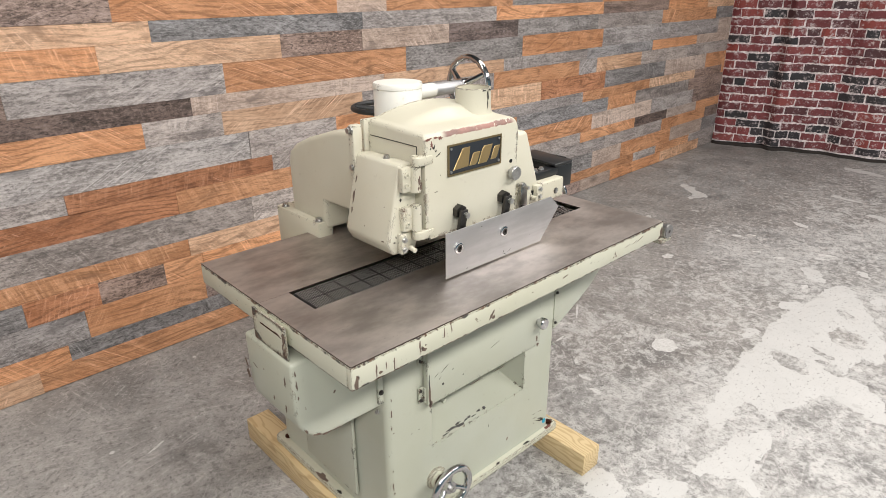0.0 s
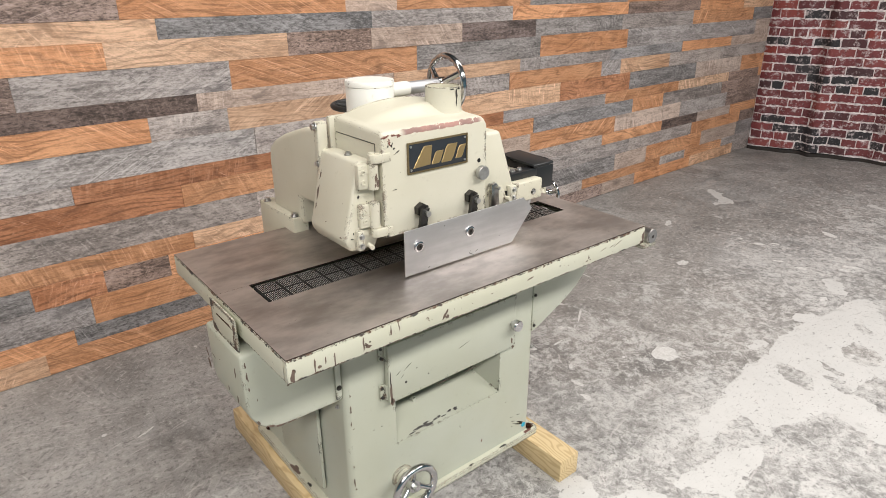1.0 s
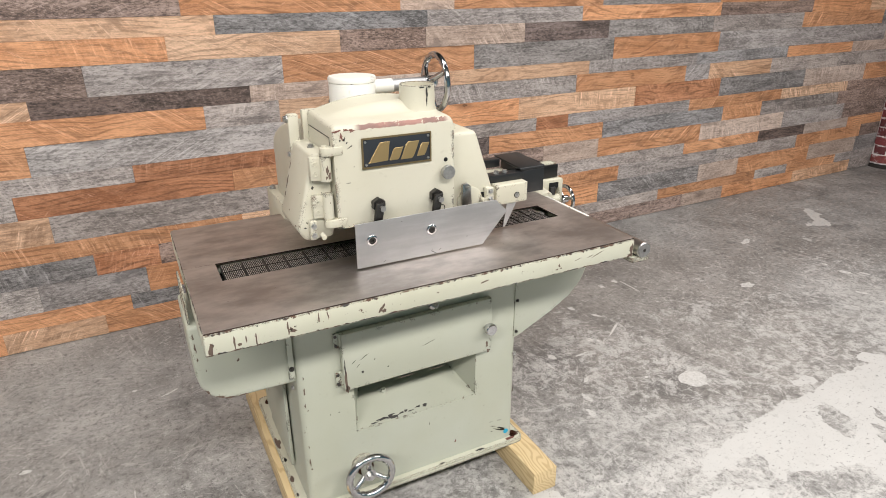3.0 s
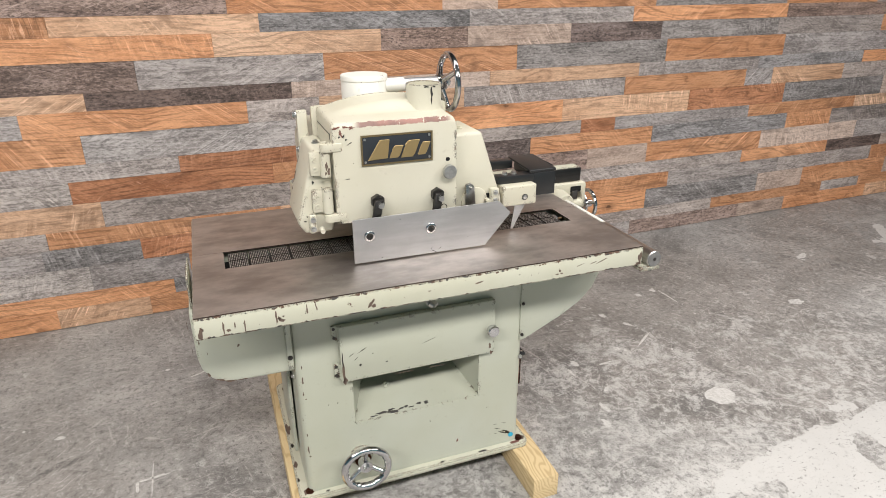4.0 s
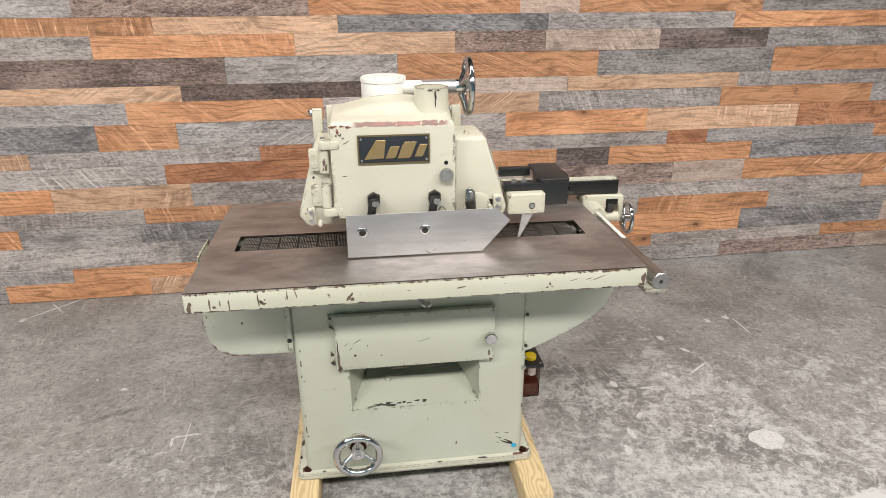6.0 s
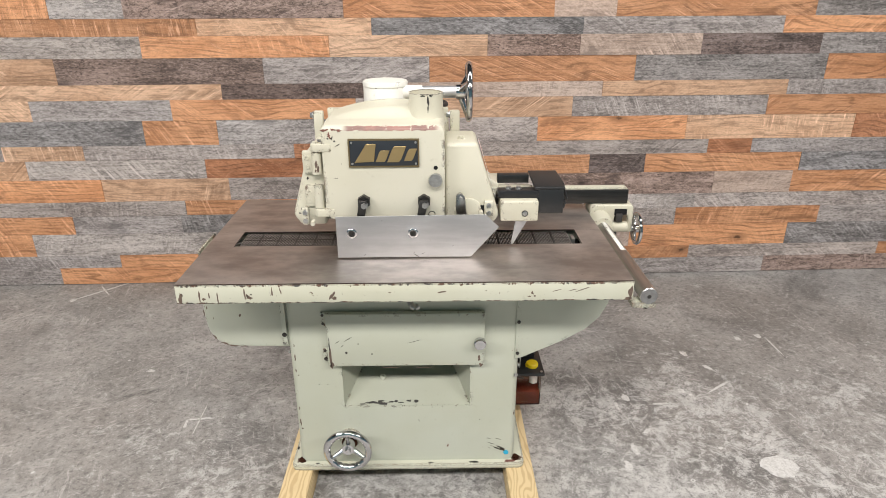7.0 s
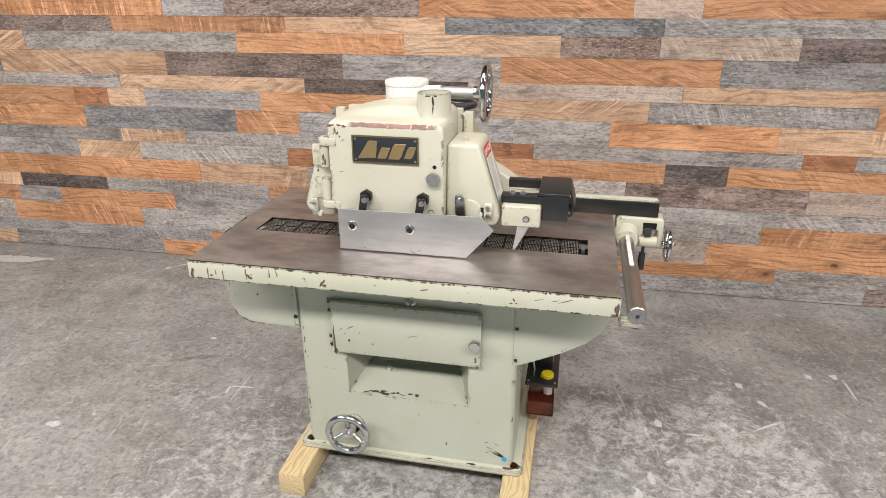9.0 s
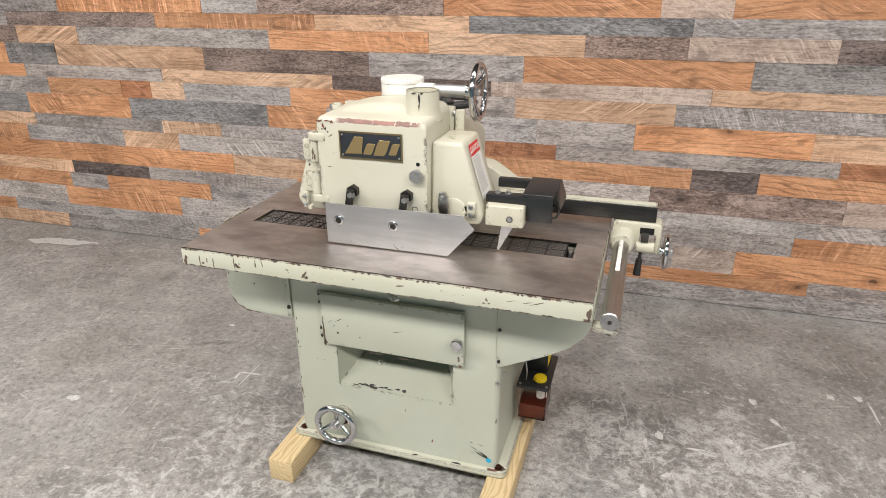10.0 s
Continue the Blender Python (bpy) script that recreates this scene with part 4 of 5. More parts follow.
def build_head(saw):
    hood = part("hood_door", hood_mesh(), m_hood, saw, "cream cast hood with a raised ridge and scraped front edge")
    # nameplate with plain gilt strokes
    name_plate = part("nameplate", box(1.206, 1.416, 1.2525, 1.2565, 1.252, 1.335, 0.001), m_plate, saw, "dark nameplate with gilt raised strokes")
    fr = box(1.2035, 1.4185, 1.2505, 1.2545, 1.3325, 1.3375)
    fr = box(1.2035, 1.4185, 1.2505, 1.2545, 1.2495, 1.2545, bm=fr)
    fr = box(1.2035, 1.2080, 1.2505, 1.2545, 1.2545, 1.3325, bm=fr)
    fr = box(1.4140, 1.4185, 1.2505, 1.2545, 1.2545, 1.3325, bm=fr)
    part("frame", fr, m_brass2, name_plate, "tarnished brass rim")
    for x, z in ((1.2145, 1.326), (1.408, 1.326), (1.2145, 1.261), (1.408, 1.261)):
        part("screw", rod((x, 1.2525, z), (x, 1.2495, z), 0.0035, 10), m_zinc, name_plate)
    strokes = [[(1.221, 1.264), (1.281, 1.267), (1.288, 1.322), (1.258, 1.322)]]
    for cx, cz, rx, rz in ((1.307, 1.284, 0.015, 0.018), (1.350, 1.290, 0.020, 0.025), (1.392, 1.288, 0.013, 0.019)):
        strokes.append([(cx + rx * u + 0.40 * rz * v, cz + rz * v) for u, v in ((-1, -1), (0.8, -1), (1, -0.6), (1, 1), (-0.8, 1), (-1, 0.6))])
    for s in strokes:
        part("gilt_stroke", prism(s, "y", 1.2495, 1.2522, 0.0012, 1), m_brass, name_plate, smooth=False)
    # Dark strips along the panel seam imitate the shade of its recess
    part("seam", box(1.1228, 1.1246, 1.290, 1.492, 1.3405, 1.3425), m_iron, hood, smooth=False)
    part("seam", box(1.1228, 1.1246, 1.288, 1.290, 1.304, 1.3425), m_iron, hood, smooth=False)
    # knob, hole, drain plug, levers
    part("knob", turned([(0.011, 0.0), (0.011, -0.010), (0.0205, -0.011), (0.0215, -0.015), (0.0215, -0.024), (0.020, -0.027), (0.004, -0.0275)], (1.467, 1.256, 1.212), "y", 28), m_zinc, hood, "turned steel knob")
    # Flat black disc painted in for the shade of a hole
    part("hole", rod((1.468, 1.2565, 1.246), (1.468, 1.2552, 1.246), 0.0065, 16), m_hollow_shade, hood)
    part("plug", ring((1.455, 1.2557, 1.095), "y", 0.010, 0.0012, 20, 6), m_iron, hood)
    for x in (1.244, 1.431):
        lv = rod((x, 1.256, 1.142), (x, 1.238, 1.142), 0.021, 6)
        lv = rod((x, 1.238, 1.142), (x, 1.230, 1.142), 0.011, 6, lv)
        lever = part("lever", lv, m_iron, hood, "dark iron clamp lever with bolt")
        part("lever_arm", prism([(x - .013, 1.150), (x + .013, 1.150), (x - .003, 1.070), (x - .027, 1.070)], "y", 1.224, 1.236, 0.002), m_iron, hood)
        part("bolt", hexbolt((x + .002, 1.230, 1.136), "-y", 0.009, 0.016), m_zinc, hood)
    # side covers
    left = part("infeed_cover", frustum((1.012, 1.123, 1.285, 1.485), (1.072, 1.123, 1.300, 1.500), 1.086, 1.298, 0.010, 3, 0.036, 0.022), m_cream, saw, "tapered cream side cover over the infeed rollers")
    part("bolt", hexbolt((1.096, 1.385, 1.298), "z", 0.008, 0.009), m_zinc, left)
    right = part("outfeed_cover", frustum((1.497, 1.672, 1.290, 1.500), (1.497, 1.599, 1.302, 1.492), 1.078, 1.311, 0.012, 3, 0.030, 0.016), m_cream, saw, "tapered cream side cover with a warning sticker")
    part("bolt", hexbolt((1.548, 1.365, 1.311), "z", 0.008, 0.009), m_cream, right)
    # warning sticker on the sloped side
    slope = math.degrees(math.atan2(0.078, 0.249))
    sticker = part("warning_label", box(-0.054, 0.054, -0.09, 0.09, 0, 0.0008), m_paper, right, "white warning sticker with a red heading", False)
    place = Matrix.Translation((1.6345, 1.384, 1.212)) @ Matrix.Rotation(radians(90), 4, "Z") @ Matrix.Rotation(radians(90 - slope), 4, "X")
    sticker.matrix_world = place
    hd = box(-0.054, 0.054, 0.052, 0.09, 0.0008, 0.0012)
    heading = part("heading", hd, m_red, right)
    heading.matrix_world = place
    tx = text_mesh("DANGER", 0.026, 0.0002)
    for v in tx.verts:
        v.co.x += 0.009
        v.co.y += 0.070
        v.co.z += 0.0015
    letters = part("lettering", tx, m_paper, right, smooth=False)
    letters.matrix_world = place
    tri = prism([(-0.050, 0.061), (-0.034, 0.061), (-0.042, 0.076)], "z", 0.0012, 0.0016)
    sign = part("warning_triangle", tri, m_paper, right, smooth=False)
    sign.matrix_world = place
    lines = None
    r3 = random.Random(3)
    for i in range(15):
        y = 0.044 - i * 0.0078
        lines = box(-0.046, -0.046 + r3.uniform(0.06, 0.09), y - 0.0009, y + 0.0009, 0.0008, 0.0011, bm=lines)
    rule = part("print_lines", lines, m_ink, right, "rows of unreadable small print", False)
    rule.matrix_world = place
    # flanges between hood and arm
    for x in (1.074, 1.530):
        fl = part("flange", box(x - 0.012, x + 0.020, 1.490, 1.515, 1.20, 1.376, 0.004), m_cream, saw, "upright cream casting flange")
        part("bolt", hexbolt((x - 0.012, 1.502, 1.362), "-x", 0.009, 0.012), m_zinc, fl)
        part("bolt", hexbolt((x - 0.012, 1.502, 1.255), "-x", 0.007, 0.008), m_zinc, fl)
    part("hood_rim", box(1.108, 1.512, 1.500, 1.520, 1.10, 1.385, 0.004), m_cream, saw)
    # hinges of the hood
    for z in (1.262, 1.152):
        hb = box(1.058, 1.096, 1.272, 1.294, z - 0.034, z + 0.034, 0.005)
        hinge = part("hinge", hb, m_cream, hood, "cast hinge leaf with socket screws")
        for k in (-0.014, 0.014):
            part("screw", turned([(0.0075, 0), (0.0075, -0.004), (0.004, -0.004), (0.004, -0.001)], (1.072, 1.272, z + k), "y", 14), m_cream, hood)
        part("hinge_barrel", rod((1.102, 1.272, z - 0.036), (1.102, 1.272, z + 0.036), 0.0155, 20), m_cream, hood)
    for z in (1.310, 1.102):
        eb = prism([(1.088, 1.262), (1.096, 1.252), (1.108, 1.250), (1.150, 1.253), (1.150, 1.262), (1.118, 1.284), (1.100, 1.288), (1.090, 1.280)], "z", z - 0.012, z + 0.012, 0.003)
        part("hinge_ear", eb, m_cream, hood)
        part("pin", rod((1.102, 1.272, z + 0.012), (1.102, 1.272, z + 0.015), 0.009, 14), m_cream, hood)
    # latches of the side covers
    lb = box(1.044, 1.064, 1.266, 1.286, 1.058, 1.115, 0.004)
    latch = part("latch", lb, m_cream, left, "small bolted latch plate")
    for z in (1.072, 1.100):
        part("bolt", hexbolt((1.054, 1.266, z), "-y", 0.006, 0.007), m_zinc, left)
    part("latch_pin", rod((1.078, 1.270, 1.070), (1.078, 1.250, 1.067), 0.007, 12), m_cream, left)
    part("latch", box(1.622, 1.650, 1.270, 1.292, 1.080, 1.130, 0.004), m_cream, right, "small bolted latch plate")
    for z in (1.092, 1.118):
        part("bolt", hexbolt((1.636, 1.270, z), "-y", 0.006, 0.007), m_zinc, right)
    part("latch_pin", rod((1.612, 1.284, 1.092), (1.612, 1.262, 1.092), 0.007, 12), m_cream, right)
    # Black block drawn in place of the slot's inner shade
    part("latch_slot", box(1.596, 1.622, 1.2855, 1.2915, 1.082, 1.112), m_hollow_shade, right)
    part("roller_boss", turned([(0.046, 0.0), (0.046, -0.006), (0.042, -0.008)], (1.572, 1.293, 1.090), "y", 32), m_cream, right)
    ab = prism([(1.532, 1.155), (1.548, 1.160), (1.560, 1.148), (1.566, 1.085), (1.552, 1.070), (1.536, 1.076), (1.530, 1.11)], "y", 1.262, 1.276, 0.003)
    arm = part("roller_arm", ab, m_steel, right, "dark steel roller arm")
    part("pin", rod((1.546, 1.290, 1.146), (1.546, 1.244, 1.146), 0.0055, 12), m_zinc, right)
    # dust spout on the hood
    sp = turned([(0.064, -0.035), (0.059, -0.014), (0.0545, 0.0), (0.0535, 0.058), (0.0535, 0.0625), (0.049, 0.0625), (0.049, -0.02)], (1.439, 1.390, 1.392), "z", 40)
    part("dust_spout", sp, m_spout, saw, "short open cream dust spout with cracked paint")
    # arm behind the hood
    pts = [(1.520, 1.06), (1.520, 1.345), (1.57, 1.345), (1.68, 1.325), (1.82, 1.282), (1.90, 1.248), (1.938, 1.220), (1.948, 1.18), (1.948, 0.985), (1.735, 0.985), (1.735, 1.085), (1.60, 1.085)]
    part("saw_arm", prism(pts, "x", 1.105, 1.515, 0.018, 4), m_cream, saw, "cream cast arm carrying the saw head")
    pts = [(1.510, 1.150), (1.510, 1.014), (1.740, 1.014), (1.740, 1.045), (1.705, 1.062), (1.615, 1.122), (1.590, 1.136)]
    part("arm_shoulder", prism(pts, "y", 1.70, 1.80, 0.010, 3), m_cream, saw)
    fp = box(1.078, 1.135, 1.742, 2.015, 0.845, 1.012, 0.006)
    ft = part("arm_foot", fp, m_cream, saw, "cream bolted foot of the arm")
    for y in (1.763, 1.978):
        part("bolt", hexbolt((1.094, y, 1.012), "z", 0.010, 0.012), m_zinc, ft)
    part("arm_foot", box(1.136, 1.74, 1.81, 2.015, 0.845, 1.0115, 0.004), m_cream, saw)
    part("rear_column", box(1.05, 1.70, 1.835, 2.03, 0.16, 0.846, 0.01), m_sage_shade, saw, "rear column behind the table")
    # column head, shaft and wheels
    hd = turned([(0.0745, -0.11), (0.0745, 0.0), (0.0735, 0.002), (0.0760, 0.004), (0.0765, 0.016), (0.074, 0.020), (0.01, 0.0215)], (1.299, 1.578, 1.444), "z", 48)
    post = part("column_head", hd, m_white, saw, "white round column cap")
    part("shaft_boss", rod((1.36, 1.556, 1.428), (1.425, 1.556, 1.428), 0.023, 24), m_white, post)
    part("shaft", rod((1.42, 1.556, 1.428), (1.555, 1.556, 1.428), 0.0205, 24), m_alu, post, "turned aluminium shaft sleeve")
    spoked_wheel(saw, "handwheel", (1.582, 1.552, 1.428), "x", 0.100, 0.0105, m_chrome, "chrome three-spoke handwheel", 3, 0.026, -1, 30, 18)
    bw = spoked_wheel(saw, "lock_wheel", (1.400, 1.775, 1.349), "z", 0.118, 0.009, m_rubber, "black horizontal lock wheel", 3, 0.012, -1, 10, 20)
    part("spindle", turned([(0.030, -0.05), (0.030, -0.03), (0.014, -0.028), (0.014, 0.0)], (1.400, 1.775, 1.349), "z", 24), m_zinc, bw)


def build_guard(saw):
    pts = [(1.157, 0.967), (1.577, 0.967), (1.664, 1.066), (1.622, 1.108), (1.157, 1.104)]
    guard = part("guard_plate", prism(pts, "y", 1.212, 1.215, 0.0004, 1), m_alu, saw, "brushed aluminium guard plate with pointed end", False)
    for x in (1.205, 1.396):
        part("spacer", turned([(0.016, 0.0), (0.016, -0.005), (0.014, -0.0065), (0.0105, -0.0065), (0.0105, -0.002)], (x, 1.212, 1.050), "y", 28), m_chrome, guard)
        part("socket_screw", turned([(0.0105, 0.0), (0.0105, -0.005), (0.005, -0.005), (0.005, -0.001)], (x, 1.2105, 1.050), "y", 18), m_iron, guard)
        part("standoff", rod((x, 1.215, 1.050), (x, 1.250, 1.085), 0.008, 10), m_iron, guard)


def build_fence(saw):
    fence = part("fence_rail", box(1.68, 2.203, 1.679, 1.725, 1.020, 1.044, 0.003), m_lip, saw, "cream fence rail with chipped top")
    part("rail_face", box(1.70, 2.204, 1.668, 1.6785, 0.986, 1.040, 0.002), m_steel2, fence, "dark blued steel face of the rail")
    part("rail_web", box(1.70, 2.195, 1.6795, 1.715, 0.986, 1.0195), m_black, fence)
    blk = part("pointer_block", box(1.676, 1.799, 1.296, 1.372, 1.053, 1.122, 0.006, 3), m_cream, saw, "cream painted pointer block with a bolt")
    part("bolt", turned([(0.0095, 0.0), (0.0095, -0.002), (0.007, -0.002), (0.007, -0.0055), (0.001, -0.006)], (1.755, 1.296, 1.081), "y", 18), m_zinc, blk)
    part("bolt_rim", ring((1.755, 1.2945, 1.081), "y", 0.0092, 0.0014, 24, 6), m_iron, blk)
    part("pointer", prism([(1.728, 1.056), (1.768, 1.056), (1.722, 0.968), (1.715, 0.968)], "y", 1.310, 1.3135), m_alu, blk, "tapered steel pointer blade", False)
    bar = part("fence_bar", box(1.670, 1.802, 1.326, 1.368, 1.1225, 1.1475, 0.002), m_black, saw, "black square bar")
    for x in (1.705, 1.738):
        part("bolt", hexbolt((x, 1.350, 1.1475), "z", 0.008, 0.009), m_zinc, bar)
    part("fence_bar", box(1.680, 1.787, 1.458, 1.488, 1.134, 1.163, 0.002), m_black, saw, "black square bar")
    part("fence_plate", box(1.684, 1.800, 1.374, 1.470, 1.085, 1.127, 0.004), m_cream, saw, "cream fence plate between the bars")
    roof = [(1.328, 1.1500), (1.328, 1.1585), (1.334, 1.1605), (1.498, 1.1670), (1.502, 1.1610), (1.340, 1.1520)]
    lb = part("lamp_housing", prism(roof, "x", 1.788, 1.886, 0.0015), m_black, saw, "black sheet metal light housing on the fence")
    part("front_plate", box(1.801, 1.884, 1.3265, 1.3315, 1.070, 1.1495, 0.002), m_black, lb)
    part("side_flap", prism([(1.8845, 1.1640), (1.8840, 1.1570), (1.9020, 1.1050), (1.9052, 1.1058), (1.8885, 1.1630)], "y", 1.356, 1.500, 0.0008, 1), m_black, lb)
    part("lamp_body", box(1.806, 1.878, 1.345, 1.488, 1.088, 1.1505, 0.006), m_rubber, lb)
    part("cable", tube([(1.878, 1.385, 1.110), (1.893, 1.380, 1.105), (1.899, 1.372, 1.092), (1.893, 1.362, 1.080), (1.880, 1.352, 1.078)], 0.004, 8), m_rubber, lb)
    # carriage on the guide rod
    pts = [(2.060, 0.900), (2.060, 0.975), (2.070, 0.985), (2.220, 0.983), (2.228, 0.975), (2.228, 0.872), (2.208, 0.872), (2.208, 0.940), (2.160, 0.945), (2.150, 0.900)]
    car = part("fence_carriage", prism(pts, "y", 1.656, 1.740, 0.006, 3), m_cream, saw, "cream cast fence carriage sliding on a rod")
    part("collar", turned([(0.046, 0.0), (0.044, -0.03), (0.040, -0.062), (0.036, -0.068), (0.027, -0.068)], (2.097, 1.660, 0.918), "y", 36), m_cream, car)
    part("clamp_boss", rod((2.145, 1.664, 0.893), (2.208, 1.664, 0.893), 0.021, 24), m_cream, car)
    part("clamp_bracket", box(2.160, 2.186, 1.648, 1.70, 0.915, 0.950, 0.003), m_iron, car)
    # Thin black sheet on the carriage imitates a shaded opening
    part("cavity", box(2.154, 2.202, 1.6542, 1.6554, 0.944, 0.968), m_hollow_shade, car, smooth=False)
    lv = rod((2.165, 1.660, 0.892), (2.163, 1.650, 0.845), 0.006, 10)
    part("lock_lever", rod((2.163, 1.650, 0.850), (2.160, 1.644, 0.790), 0.011, 14, lv, 0.014), m_rubber, car, "black plastic lock lever")
    part("shaft", rod((2.226, 1.664, 0.885), (2.250, 1.664, 0.885), 0.011, 16), m_zinc, car)
    spoked_wheel(saw, "fence_handwheel", (2.249, 1.664, 0.884), "x", 0.064, 0.008, m_chrome, "small chrome fence handwheel", 3, 0.006, -1, 40)
    guide = part("guide_rod", turned([(0.022, -0.0015), (0.0265, 0.002), (0.0265, 0.80), (0.024, 0.803)], (2.097, 1.036, 0.910), "y", 32), m_steel, saw, "polished steel guide rod")
    part("end_face", turned([(0.0250, 0.0), (0.0245, -0.0012), (0.001, -0.0012)], (2.097, 1.0340, 0.910), "y", 32), m_dullsteel, guide)
    part("end_screw", rod((2.097, 1.0345, 0.910), (2.097, 1.0315, 0.910), 0.006, 12), m_iron, guide)
    part("scale_strip", box(2.090, 2.104, 1.330, 1.592, 0.9355, 0.9385, 0.0008), m_white, guide, "chipped cream scale strip on the rod")
    bk = box(2.050, 2.122, 1.034, 1.085, 0.872, 0.886, 0.002)
    br = part("rod_bracket", bk, m_bracket, saw, "chipped cream rod bracket")
    part("bolt", rod((2.097, 1.055, 0.872), (2.097, 1.055, 0.862), 0.009, 6), m_iron, br)
    part("rod_bracket", box(2.0505, 2.122, 1.74, 1.79, 0.872, 0.886, 0.002), m_lip, saw)


def build_oiler(saw):
    oil = part("oil_tank", box(1.778, 1.886, 1.500, 1.650, 0.178, 0.322, 0.006), m_tank, saw, "clear plastic oil tank with red-brown oil")
    part("oil", box(1.783, 1.881, 1.505, 1.645, 0.183, 0.243, 0.003), m_oil, oil)
    part("tank_lid", box(1.770, 1.896, 1.490, 1.740, 0.323, 0.337, 0.003), m_black, oil, "black tank lid")
    cp = turned([(0.0245, 0.0), (0.0245, 0.012), (0.022, 0.015), (0.004, 0.0155)], (1.853, 1.548, 0.337), "z", 28)
    cp = box(1.826, 1.833, 1.535, 1.560, 0.338, 0.342, bm=cp)
    part("filler_cap", cp, m_yellow, oil, "yellow filler cap")
    part("strainer", rod((1.858, 1.540, 0.322), (1.858, 1.540, 0.268), 0.016, 18), m_paper, oil)
    part("pump_box", box(1.780, 1.870, 1.60, 1.735, 0.338, 0.460, 0.004), m_black, oil, "black pump motor box")
    part("pump_tag", box(1.870, 1.8712, 1.61, 1.70, 0.36, 0.44), m_yellow, oil, "yellow tag on the pump box", False)
    part("oil_pipe", tube([(1.80, 1.535, 0.337), (1.802, 1.530, 0.375), (1.796, 1.535, 0.41), (1.782, 1.55, 0.43), (1.765, 1.57, 0.435)], 0.003, 8), m_zinc, oil)
    for x, y in ((1.782, 1.502), (1.884, 1.502)):
        part("screw", rod((x, y, 0.337), (x, y, 0.340), 0.005, 10), m_zinc, oil)


# Black that paints the shade between chain ribs and blocks
m_rib_shade = material("black_rib_shade", 0.7, 0.0, (0.012, 0.011, 0.010))
m_chain = bare_metal("feed_chain_steel", (0.56, 0.545, 0.52), 0.34, (6, 30, 30), 0.5)
m_chain.node_tree.nodes["Principled BSDF"].inputs["Metallic"].default_value = 0.75
m_edge = bare_metal("rusty_plate_edge", (0.13, 0.10, 0.085), 0.6, (30, 30, 30), 0.3)
m_rust = bare_metal("rusty_iron", (0.10, 0.045, 0.03), 0.7, (20, 20, 20), 0.5)
m_brass2 = material("tarnished_brass", 0.45, 0.8, (0.22, 0.17, 0.09))
m_steel2 = bare_metal("blued_steel", (0.07, 0.068, 0.066), 0.35, (2, 30, 30))

rip_saw = empty("rip_saw", (0, 0, 0))
tagged(rip_saw, "old cream straight-line rip saw, lower body toned sage for shade, standing on two timbers", "rip saw")
build_base(rip_saw)
build_wings(rip_saw)
slot = build_table(rip_saw)
build_head(rip_saw)
build_guard(rip_saw)
build_fence(rip_saw)
build_oiler(rip_saw)

# ---- chips and scratches on the saw ----
rc = random.Random(8)


def chip(parent, place, u, v, ru, rv, turn=0.0, mat=None, rag=0.45, n=12):
    """A ragged thin mark in the plane of place (its x and y), u and v metres from its origin."""
    ca, sa = math.cos(radians(turn)), math.sin(radians(turn))
    pts = []
    for i in range(n):
        t = 2 * math.pi * i / n
        k = 1 + rc.uniform(-rag, rag)
        p, q = ru * k * math.cos(t), rv * k * math.sin(t)
        pts.append((u + p * ca - q * sa, v + p * sa + q * ca))
    ob = part("paint_chip", prism(pts, "z", 0.0, 0.0005), mat or m_primer, parent, smooth=False)
    ob.matrix_world = place


def upright(y):
    return Matrix.Translation((0, y, 0)) @ Matrix.Rotation(radians(90), 4, "X")


